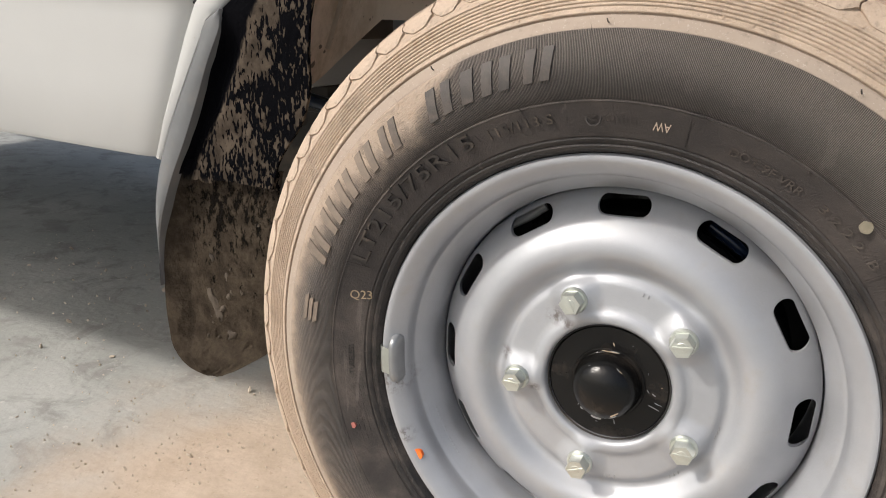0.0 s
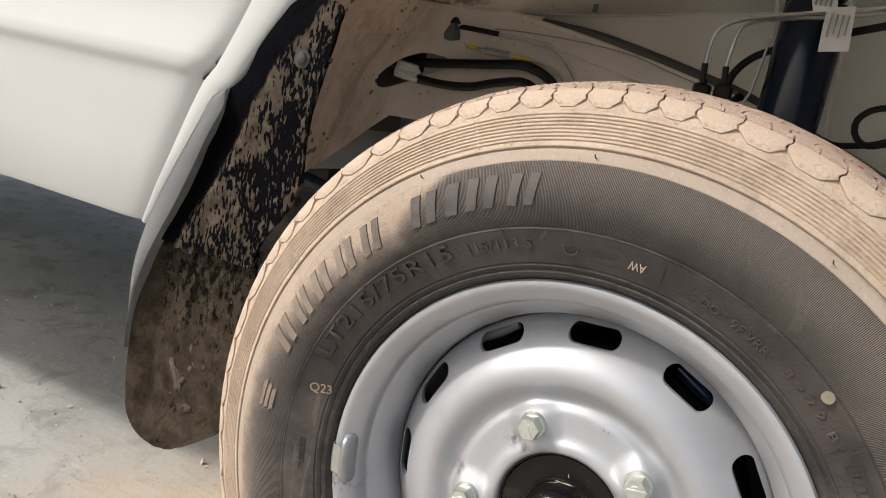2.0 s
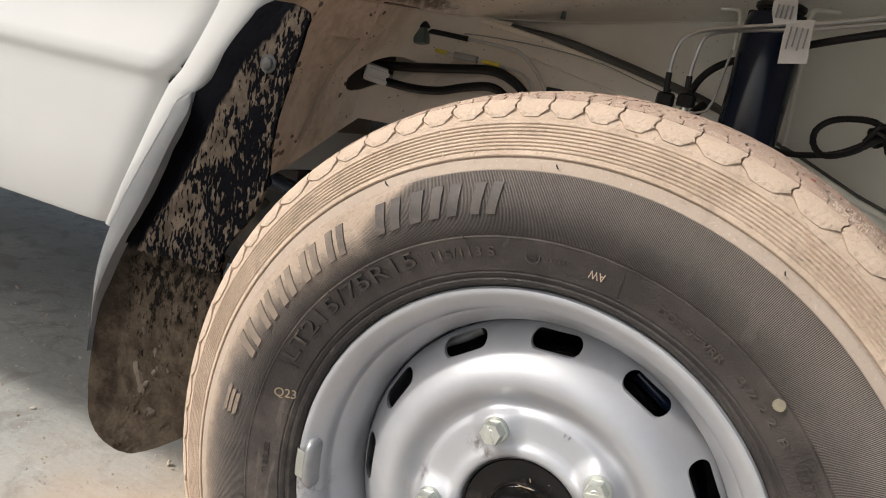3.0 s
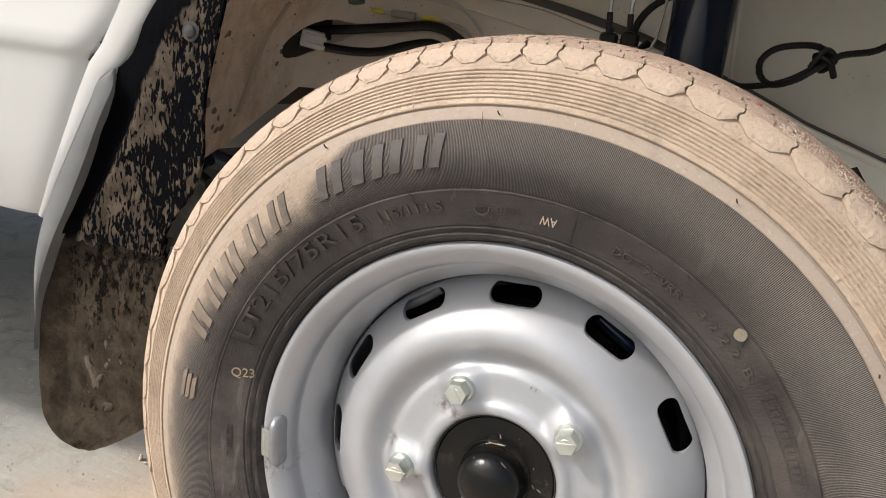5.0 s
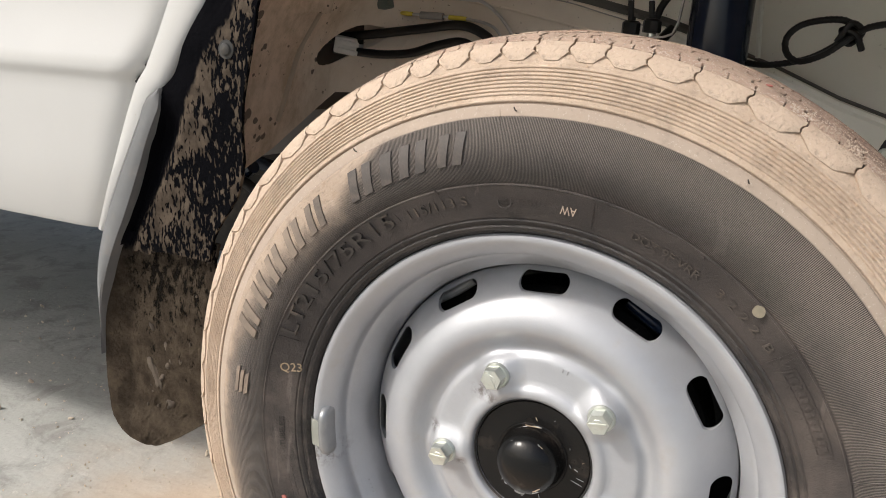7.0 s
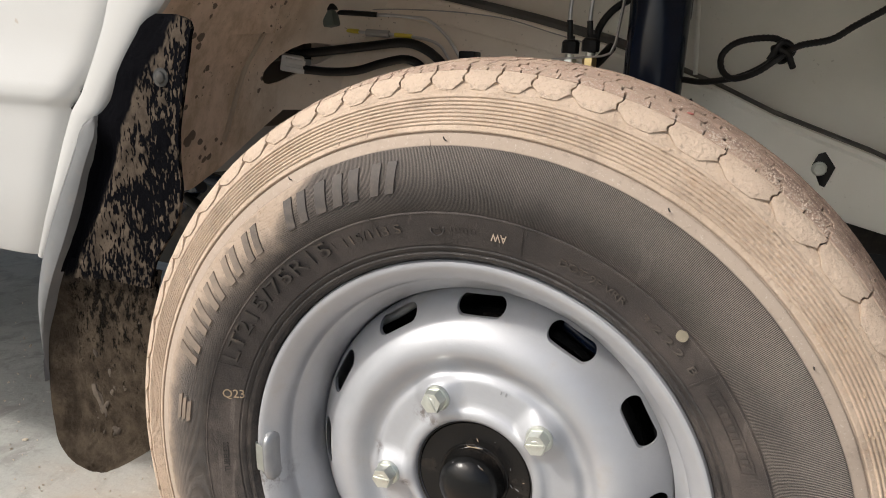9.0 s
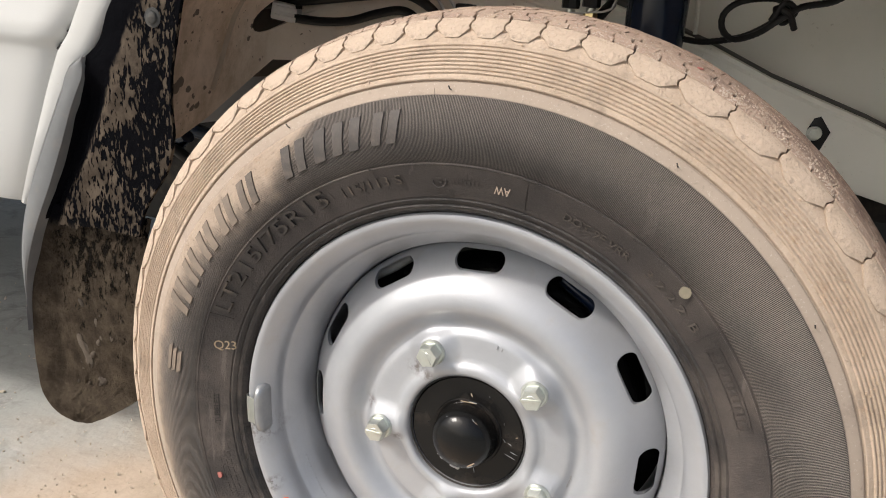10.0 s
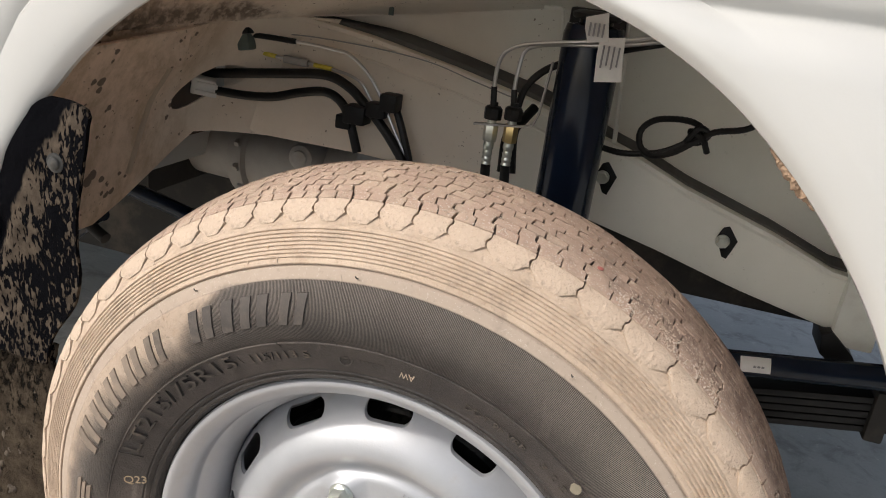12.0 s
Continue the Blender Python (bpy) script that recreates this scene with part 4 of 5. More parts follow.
    part("cable", tube([(0.020, 0.385, 0.735), (0.012, 0.372, 0.722), (0.004, 0.360, 0.705), (0.010, 0.350, 0.66)], 0.006, 10), RUBBER, van, "black hose behind the fittings")
    knot = [(0.085, 0.400, 0.704), (0.104, 0.392, 0.702), (0.126, 0.388, 0.7005), (0.149, 0.386, 0.704), (0.172, 0.384, 0.711), (0.195, 0.382, 0.726), (0.209, 0.380, 0.742), (0.198, 0.376, 0.7505), (0.176, 0.380, 0.750), (0.156, 0.384, 0.744), (0.1445, 0.384, 0.731), (0.1465, 0.380, 0.715), (0.160, 0.376, 0.706), (0.183, 0.372, 0.714), (0.203, 0.370, 0.730), (0.222, 0.374, 0.744), (0.252, 0.378, 0.752), (0.273, 0.378, 0.767), (0.300, 0.376, 0.785), (0.329, 0.372, 0.806), (0.36, 0.370, 0.828)]
    k = part("knotted_cable", tube(knot, 0.0034, 10, 5, 0.0004), RUBBER, van, "black corrugated cable tied in a loose loop")
    part("knot", tube([(0.194, 0.372, 0.728), (0.205, 0.367, 0.747), (0.217, 0.378, 0.739), (0.206, 0.386, 0.727), (0.197, 0.374, 0.741), (0.211, 0.366, 0.736), (0.216, 0.370, 0.727), (0.219, 0.374, 0.721)], 0.0034, 10), RUBBER, k)
    # bundle that leaves the oval hole
    h1 = [(-0.445, 0.360, 0.700), (-0.420, 0.366, 0.706), (-0.396, 0.372, 0.709), (-0.358, 0.380, 0.7145), (-0.301, 0.385, 0.723), (-0.251, 0.386, 0.729), (-0.218, 0.385, 0.720), (-0.189, 0.383, 0.699), (-0.159, 0.380, 0.672), (-0.125, 0.378, 0.632)]
    h2 = [(-0.425, 0.355, 0.689), (-0.392, 0.368, 0.687), (-0.357, 0.378, 0.686), (-0.320, 0.384, 0.690), (-0.285, 0.386, 0.701), (-0.250, 0.386, 0.708), (-0.227, 0.385, 0.700), (-0.212, 0.383, 0.680), (-0.196, 0.380, 0.640)]
    part("wiring_conduit", tube(h1, 0.0062, 12), RUBBER, van, "black taped wiring conduit")
    part("wiring_conduit", tube(h2, 0.0058, 12), RUBBER, van, "black taped wiring conduit")
    m = Matrix.Translation((-0.4005, 0.347, 0.6945)) @ Euler((radians(10), radians(8), radians(34))).to_matrix().to_4x4()
    c = part("connector", block((-0.015, -0.009, -0.011), (0.015, 0.009, 0.011), 0.003, m), CLEAR_WHITE, van, "white plastic wiring connector")
    for dz in (-0.006, 0.005):
        part("latch", block((-0.010, -0.0125, dz - 0.003), (0.017, -0.008, dz + 0.003), 0.001, m), CLEAR_WHITE, c)
    t = part("steel_line", tube([(-0.352, 0.388, 0.763), (-0.294, 0.388, 0.7635), (-0.243, 0.388, 0.7615), (-0.217, 0.387, 0.757), (-0.184, 0.386, 0.729), (-0.145, 0.380, 0.670), (-0.118, 0.378, 0.632)], 0.0022, 8), STEEL, van, "thin steel line")
    part("line_sleeve", tube([(-0.353, 0.374, 0.7645), (-0.325, 0.381, 0.7642), (-0.295, 0.387, 0.7635)], 0.0036, 10), RUBBER, t, "black sleeve")
    w = part("clear_wire", tube([(-0.352, 0.388, 0.744), (-0.330, 0.388, 0.741), (-0.293, 0.388, 0.740), (-0.241, 0.388, 0.737), (-0.205, 0.387, 0.729), (-0.186, 0.386, 0.708), (-0.150, 0.380, 0.667), (-0.128, 0.378, 0.640)], 0.0019, 8), STEEL, van, "thin pale wire with yellow tape")
    part("tape", tube([(-0.345, 0.388, 0.743), (-0.332, 0.388, 0.7415), (-0.322, 0.388, 0.741)], 0.0029, 8), YELLOW, w, "yellow tape")
    part("tape", tube([(-0.268, 0.388, 0.7385), (-0.254, 0.388, 0.738), (-0.243, 0.388, 0.7372)], 0.0029, 8), YELLOW, w, "yellow tape")
    part("splice", tube([(-0.309, 0.387, 0.740), (-0.294, 0.386, 0.7395), (-0.276, 0.387, 0.739)], 0.0050, 10), CAST, w, "grey splice")
    m = Matrix.Translation((-0.3545, 0.366, 0.7565)) @ Matrix.Rotation(radians(-12), 4, "Y")
    g = part("plug", block((-0.0085, -0.007, -0.0115), (0.0085, 0.012, 0.0115), 0.003, m), GREEN, van, "grey-green rubber grommet for two lines")
    part("plug_rim", block((-0.004, -0.009, 0.008), (0.012, 0.010, 0.0165), 0.003, m), RUBBER, g)
    part("thin_line", tube([(-0.350, 0.392, 0.766), (-0.282, 0.396, 0.7715), (-0.189, 0.397, 0.7705), (-0.119, 0.401, 0.764), (-0.062, 0.405, 0.750), (0.0, 0.41, 0.735)], 0.0009, 6), CAST, van, "thin line along the rail")
    # clips that hold the lines together
    clip = part("line_clip", block((-0.215, 0.366, 0.677), (-0.186, 0.394, 0.700), 0.003, None), PLASTIC, van, "black plastic line clip")
    for lo, hi in (((-0.226, 0.370, 0.668), (-0.206, 0.390, 0.686)), ((-0.186, 0.368, 0.690), (-0.160, 0.392, 0.708)), ((-0.168, 0.366, 0.700), (-0.146, 0.392, 0.722))):
        part("clip_arm", block(lo, hi, 0.003), PLASTIC, clip)
    part("thin_hose", tube([(-0.157, 0.388, 0.712), (-0.143, 0.384, 0.685), (-0.128, 0.380, 0.650), (-0.118, 0.378, 0.62)], 0.0048, 10), RUBBER, van, "black hose under the clip")


build_damper()
build_lines()


# ---- far side of the arch and the running gear ----
def build_gear():
    strip = [(0.352, 0.795), (0.330, 0.752), (0.368, 0.698), (0.415, 0.614)]
    rows = [[(x, 0.372, z), (x + 0.003, 0.371, z + 0.0015), (x + 0.004, 0.385, z + 0.002), (x + 0.004, 0.40, z + 0.002)] for x, z in strip]
    b = part("side_bracket", thicken(loft(rows), 0.002), RAIL, van, "pale bent edge of a side bracket")
    part("black_shield", prism([(0.365, 0.797), (0.344, 0.753), (0.382, 0.698), (0.430, 0.61), (0.56, 0.61), (0.56, 0.85), (0.40, 0.85)], 0.384, 0.392, 0.001), PLASTIC, van, "black plastic shield")
    bolt(van, (0.357, 0.400, 0.683), 0.0058, 0.016, CAST, (-0.3, -1, 0.1), True, "flange_nut", "dull zinc flange nut")
    bolt(van, (0.338, 0.408, 0.714), 0.0030, 0.008, PLASTIC, (-0.3, -1, 0.1), True, "stud_nut")
    # link rod and leaf spring, in front of the axle
    rod = part("link_rod", tube([(0.10, 0.405, 0.436), (0.31, 0.400, 0.471), (0.48, 0.396, 0.500), (0.75, 0.392, 0.545)], 0.0155, 20, 3), GLOSS_BLACK, van, "black link rod with a white sticker")
    d = Vector((0.17, -0.004, 0.029)).normalized()
    side = Vector((0, -1, 0)).cross(d).normalized()
    if side.z < 0:
        side = -side
    face = side.cross(d).normalized()
    if face.y > 0:
        face = -face
    rows = []
    for k in range(7):
        g = radians(-12 + 70 * k / 6)
        rows.append([Vector((0.318, 0.3998, 0.4723)) + d * u + 0.0163 * (math.cos(g) * face + math.sin(g) * side) for u in (0.0, 0.017, 0.034)])
    part("sticker", thicken(loft(rows), 0.0005), TAG, rod, "white printed sticker")
    for k in range(3):
        g = radians(14)
        o = Vector((0.334, 0.3998, 0.4750)) + d * (0.0045 * k) + 0.0166 * (math.cos(g) * face + math.sin(g) * side)
        part("print_bar", block(tuple(o - Vector((0.0016, 0.0003, 0.0012))), tuple(o + Vector((0.0016, 0.0003, 0.0012))), 0.0), INK, rod)
    spring = part("leaf_spring", block((0.34, 0.42, 0.425), (0.80, 0.485, 0.4335), 0.002, Matrix.Translation((0.34, 0, 0.43)) @ Matrix.Rotation(radians(-11), 4, "Y") @ Matrix.Translation((-0.34, 0, -0.43))), PLASTIC, van, "dark leaf spring pack")
    for k in range(1, 5):
        m = Matrix.Translation((0.34, 0, 0.43)) @ Matrix.Rotation(radians(-11), 4, "Y") @ Matrix.Translation((-0.34, 0, -0.43))
        part("leaf", block((0.345 + 0.004 * k, 0.42, 0.425 - 0.0098 * k), (0.78 - 0.05 * k, 0.485, 0.4335 - 0.0098 * k), 0.002, m), PLASTIC, spring)
    part("spring_clip", block((0.478, 0.412, 0.405), (0.500, 0.494, 0.472), 0.004), DARK, spring)
    axle = lathe([(0.0, -0.5), (0.048, -0.5), (0.048, 0.5), (0.0, 0.5)], 32)
    part("front_axle", axle, CAST, van, "dark axle tube", (0.0, 0.75, 0.345))
    drum = lathe([(0.0, 0.075), (0.140, 0.075), (0.146, 0.080), (0.146, 0.135), (0.170, 0.140), (0.171, 0.150), (0.0, 0.155)], 60)
    part("brake_drum", drum, HUB_BLACK, van, "black brake drum behind the wheel", tuple(HUB))
    part("caliper_bracket", tube([(-0.138, 0.080, 0.446), (-0.118, 0.078, 0.460), (-0.101, 0.079, 0.471), (-0.086, 0.082, 0.483)], 0.0050, 12), CAST, van, "pale cast bracket behind the vents")
    part("hose_loop", tube([(0.060, 0.080, 0.489), (0.080, 0.077, 0.478), (0.098, 0.079, 0.465), (0.110, 0.084, 0.453)], 0.0055, 12), GLOSS_BLACK, van, "black hose behind the vents")
    # gearbox housing and exhaust, seen under the rail
    g = lathe([(0.0, 0.0), (0.085, 0.0), (0.085, 0.02), (0.072, 0.024), (0.070, 0.20), (0.078, 0.205), (0.078, 0.23), (0.060, 0.235), (0.052, 0.50), (0.0, 0.50)], 40)
    g.transform(Matrix.Rotation(radians(90), 4, "Z"))
    gear = part("gearbox", g, CAST, van, "grey ribbed gearbox housing", (-0.28, 0.66, 0.535))
    for k in range(7):
        a = radians(40 + 30 * k)
        bolt(gear, (-0.208, -0.078 * math.sin(a), 0.078 * math.cos(a)), 0.007, 0.008, CAST, (-1, 0, 0), False)
    boss = lathe([(0.0, -0.030), (0.012, -0.030), (0.013, -0.026), (0.020, -0.024), (0.022, -0.018), (0.024, 0.0), (0.034, 0.030)], 32)
    part("drain_boss", boss, CAST, gear, "round boss with a plug", (-0.085, -0.075, 0.030))
    # added block that darkens the bright gap between flap and tyre
    part("dark_filler", block((-1.1, 0.70, 0.25), (-0.40, 0.76, 0.47), 0.01), DARK, van, "dark block added to darken the gap under the floor")
    part("cross_rod", tube([(-0.66, 0.44, 0.510), (-0.56, 0.435, 0.495), (-0.46, 0.43, 0.478)], 0.012, 16, 3), GLOSS_BLACK, van, "black rod")
    part("stay", tube([(-0.545, 0.27, 0.480), (-0.502, 0.26, 0.515), (-0.478, 0.25, 0.530)], 0.009, 14, 3), GLOSS_BLACK, van, "black stay")
    part("stay_end", tube([(-0.505, 0.252, 0.513), (-0.470, 0.245, 0.500)], 0.0075, 14, 1), DARK, van, "dark rod end")


build_gear()


# ---- mud flap ----
def build_flap():
    left = ((0.2475, -0.438), (0.249, -0.449), (0.255, -0.465), (0.266, -0.4770), (0.295, -0.4850), (0.346, -0.4880), (0.395, -0.4875), (0.421, -0.4855), (0.449, -0.4815), (0.485, -0.4735), (0.523, -0.459), (0.557, -0.442), (0.603, -0.418), (0.630, -0.404), (0.640, -0.387), (0.690, -0.354), (0.715, -0.337), (0.729, -0.325), (0.735, -0.313))
    rim = ((0.2475, -0.436), (0.255, -0.4640), (0.266, -0.4755), (0.295, -0.4830), (0.346, -0.4855), (0.395, -0.4825), (0.423, -0.4760), (0.449, -0.4665), (0.472, -0.4570), (0.513, -0.4375), (0.557, -0.4185), (0.594, -0.4035), (0.622, -0.3895), (0.638, -0.3815))
    right = ((0.2475, -0.432), (0.250, -0.4200), (0.258, -0.4030), (0.273, -0.3790), (0.295, -0.3520), (0.32, -0.3420), (0.36, -0.3380), (0.42, -0.3370), (0.47, -0.3400), (0.50, -0.334), (0.545, -0.304), (0.63, -0.292), (0.715, -0.276), (0.727, -0.275), (0.733, -0.282), (0.735, -0.292))
    zs = [0.2475, 0.2482, 0.2490, 0.2505, 0.253, 0.257, 0.263, 0.271] + [0.280 + 0.006 * k for k in range(36)]
    upper = [0.466, 0.474] + [0.482 + 0.006 * k for k in range(40)] + [0.724, 0.730, 0.733, 0.735]
    smooth = lambda v: (lambda t: t * t * (3 - 2 * t))(max(0.0, min(1.0, v)))

    def sheet(rows, back, hem):
        out = []
        for z in rows:
            a = flow(left, z) if z > 0.634 else flow(rim, z) - 0.002
            a += (flow(left, z) - a) * smooth((0.455 - z) / 0.04) * (z < 0.46)
            b = flow(right, z)
            row = []
            for i in range(57):
                u = (i / 56) ** 1.15
                x = a + (b - a) * u
                y = -0.003 + back
                if hem:
                    mud = max(0.52 * z - 0.686, 0.75 * z - 0.840)
                    pocket = smooth((x - curve(rim, min(z, 0.636)) + 0.001) / 0.004) * (1 - smooth((x - mud + 0.020) / 0.034)) * smooth((0.634 - z) / 0.040)
                    y += 0.016 * pocket + 0.010 * smooth((0.66 - z) / 0.15) * smooth((x - a) / 0.05)
                else:
                    y += 0.010 * smooth((x - a) / 0.03) * smooth((z - 0.262) / 0.03)
                zz = z + ((0.010 * noise.noise(Vector((u * 7, 1.7, 0))) + 0.022 * u * u + 0.004) if hem and z == rows[0] else 0)
                calm = smooth((x - curve(rim, min(z, 0.636)) - 0.002) / 0.012)
                lump = 0.0022 * noise.noise(Vector((x * 40, z * 30, 2.0))) + 0.0009 * noise.noise(Vector((x * 190, z * 120, 5.0)))
                if not hem:
                    clod = noise.noise(Vector((x * 150 + z * 50, z * 75 - x * 40, 7.0)))
                    lump -= 0.0042 * max(0.0, clod - 0.12) + 0.0012 * noise.noise(Vector((x * 330, z * 260, 3.0)))
                row.append((x, y + calm * lump, zz))
            out.append(row)
        bm = loft(out)
        twin = {v: bm.verts.new(v.co + Vector((0, 0.004, 0))) for v in list(bm.verts)}
        rims = [e.verts[:] for e in bm.edges if len(e.link_faces) == 1]
        for f in list(bm.faces):
            bm.faces.new([twin[v] for v in reversed(f.verts)])
        for p, q in rims:
            bm.faces.new((p, q, twin[q], twin[p]))
        return bm

    flap = part("mud_flap", sheet(zs, 0.010, False), FLAP_MAT, van, "black mud flap caked with dried brown mud")
    part("splash_guard", sheet(upper, 0.0, True), FLAP_MAT, flap, "black plastic splash guard streaked with mud")
    # grey outer edge of the flap, widest under the notch
    rows = []
    for k in range(90):
        z = 0.345 + (0.640 - 0.345) * k / 89
        x, e = flow(left, z), flow(rim, z)
        e = x + (e - x) * math.sqrt(max(0.02, 1 - max(0.0, (z - 0.618) / 0.022) ** 2))
        e = x + (e - x) * (0.06 + 0.94 * smooth((z - 0.345) / 0.10))
        out = -0.006 + 0.0135 * smooth((z - 0.33) / 0.13)
        rows.append([(x + 0.0006, 0.014, z), (x, 0.002, z), (x + (e - x) * 0.15, -out + 0.0015, z), (x + (e - x) * 0.5, -out, z), (x + (e - x) * 0.85, -out, z), (e + 0.0006, -out + 0.0015, z), (e + 0.0010, 0.012, z)])
    part("edge_strip", thicken(loft(rows), 0.0008), STRIP, flap, "smooth grey edge of the flap")
    # clods of dried mud on the lower part
    rng = random.Random(12)
    bm = bmesh.new()
    clods = [(-0.428, 0.335, 0.016, 0.0040, 62), (-0.421, 0.321, 0.009, 0.0042, 62), (-0.405, 0.300, 0.006, 0.0050, 10)]
    for k in range(16):
        z = rng.uniform(0.268, 0.445)
        x = rng.uniform(flow(left, z) + 0.012, flow(right, z) - 0.004)
        if rng.random() < 0.55 and x < -0.43:
            continue
        size = rng.choice((0.0010, 0.0014, 0.0018, 0.0028))
        clods.append((x, z, size * rng.uniform(1.2, 2.4), size, rng.uniform(55, 110)))
    for x, z, long, wide, turn in clods:
        lump = bmesh.ops.create_icosphere(bm, subdivisions=2, radius=1.0, matrix=Matrix.Translation((x, 0.0165, z)) @ Matrix.Rotation(radians(turn), 4, "Y") @ Matrix.Diagonal((long, 0.0016 + 0.1 * wide, wide, 1)))
        for v in lump["verts"]:
            v.co += Vector((1, 0.3, 1)) * 0.7 * wide * noise.noise(v.co * 330)
    tagged(part("dried_mud", bm, CLOD, flap, "brown clods of dried mud on the flap", sharp=60), kind="stuff")
    screw = lathe([(0.0, -0.0045), (0.0028, -0.0042), (0.0052, -0.0028), (0.0060, -0.001), (0.0085, -0.0005), (0.0087, 0.002)], 24)
    part("screw", screw, SCREW, flap, "grey dome screw", (-0.3085, -0.0035, 0.680))


build_flap()


# ---- wheel ----
RIM = [(0.1722, 0.165), (0.1722, 0.072), (0.1723, 0.056), (0.1732, 0.0470), (0.1755, 0.0415), (0.1800, 0.0345), (0.1840, 0.0288), (0.1858, 0.0266), (0.1868, 0.0258), (0.1875, 0.0246), (0.1879, 0.0215), (0.1883, 0.0178), (0.1889, 0.0140), (0.1900, 0.0106), (0.1922, 0.0072), (0.1952, 0.0040), (0.1984, 0.0012), (0.2014, -0.0012), (0.2045, -0.0026), (0.2070, -0.0022), (0.2085, 0.0002), (0.2082, 0.0030), (0.2060, 0.0045), (0.2030, 0.0060), (0.2005, 0.0100), (0.1975, 0.0160), (0.1935, 0.022), (0.190, 0.05), (0.190, 0.165)]
DISC = [(0.1708, 0.0700), (0.1706, 0.0625), (0.1694, 0.0598), (0.1640, 0.0538), (0.1570, 0.0454), (0.1500, 0.0378), (0.1440, 0.0320), (0.1380, 0.0276), (0.1320, 0.0246), (0.1255, 0.0230), (0.1195, 0.0234), (0.1145, 0.0262), (0.1105, 0.0302), (0.1070, 0.0342), (0.1042, 0.0364), (0.1015, 0.0373), (0.0990, 0.0370), (0.0968, 0.0356), (0.0948, 0.0338), (0.0930, 0.0328), (0.0910, 0.0323), (0.0870, 0.0320), (0.0740, 0.0318), (0.0690, 0.0310), (0.0668, 0.0295), (0.0650, 0.0281), (0.0625, 0.0272), (0.0595, 0.0272), (0.0573, 0.0278), (0.0557, 0.0300), (0.0550, 0.0340), (0.0548, 0.0420)]
SIDE = [(0.2060, 0.0100), (0.2080, 0.0035), (0.2100, -0.0020), (0.2125, -0.0062), (0.2150, -0.0075), (0.2168, -0.0068), (0.2178, -0.0082), (0.2205, -0.0098), (0.2222, -0.0094), (0.2230, -0.0106), (0.2300, -0.0135), (0.2400, -0.0180), (0.2495, -0.0222), (0.2500, -0.0230), (0.2508, -0.0230), (0.2513, -0.0222), (0.2560, -0.0248), (0.2640, -0.0268), (0.2720, -0.0274), (0.2800, -0.0262), (0.2880, -0.0240), (0.2950, -0.0212), (0.3005, -0.0186), (0.3012, -0.0174), (0.3060, -0.0153), (0.3092, -0.0140), (0.3100, -0.0134), (0.3106, -0.0114), (0.3113, -0.0112), (0.3122, -0.0128), (0.3132, -0.0128), (0.3152, -0.0114)]


def tyre_side():
    """The outer half of the tyre's section, from the bead over the ringed band to the shoulder."""
    out = list(SIDE)
    for k in range(8):
        r = 0.3165 + 0.00285 * k
        y = -0.0108 + 0.0106 * k / 8
        out += [(r, y + 0.0003), (r + 0.0006, y - 0.0002), (r + 0.0012, y - 0.0006), (r + 0.0018, y - 0.0004), (r + 0.0024, y + 0.0003)]
    return out + [(0.3398, 0.0002), (0.3425, 0.0014), (0.3456, 0.0042), (0.3485, 0.0072), (0.3500, 0.0105), (0.3515, 0.0150), (0.3535, 0.0220), (0.3560, 0.0340)]


def side_y(r):
    return curve([(a, b) for a, b in SIDE if a >= 0.2125] + [(0.3400, 0.0000)], r)


wheel = part("wheel", lathe(RIM, 240), SILVER, van, "silver painted steel wheel rim", tuple(HUB), 38)


def build_disc():
    back = [(r - 0.0012, y + 0.0040) for r, y in reversed(DISC)]
    bm = lathe([*DISC, *back, DISC[0]], 180)
    bmesh.ops.remove_doubles(bm, verts=bm.verts, dist=0.00001)
    # bosses under the bolts
    for v in bm.verts:
        for k in range(5):
            a = radians(116.2 - 72 * k)
            d = math.hypot(v.co.x - 0.0818 * math.cos(a), v.co.z - 0.0818 * math.sin(a))
            if d < 0.026 and math.hypot(v.co.x, v.co.z) > 0.0570:
                v.co.y -= 0.0078 * (1 - curve(((0, 0), (0.012, 0), (0.026, 1)), d)) ** 1.4
    cut = bmesh.new()
    for c in (154.5, 123.9, 93.0, 62.3, 30.9, -0.3, -30.5, -59.5, -89.0, -118.5, -148.0, -177.2):
        shape = []
        for k in range(24):
            a = 2 * math.pi * k / 24
            shape.append((0.0142 * (1 if math.cos(a) > 0 else -1) + 0.0080 * math.cos(a), 0.0080 * math.sin(a)))
        m = Matrix.Rotation(radians(90 - c), 4, "Y") @ Matrix.Translation((0, 0, 0.1578))
        one = prism(shape, 0.02, 0.09)
        one.transform(m)
        me = bpy.data.meshes.new("tmp")
        one.to_mesh(me)
        one.free()
        cut.from_mesh(me)
        bpy.data.meshes.remove(me)
    part("disc", carve(bm, cut), SILVER, wheel, "silver pressed steel disc with oval vents", sharp=40)


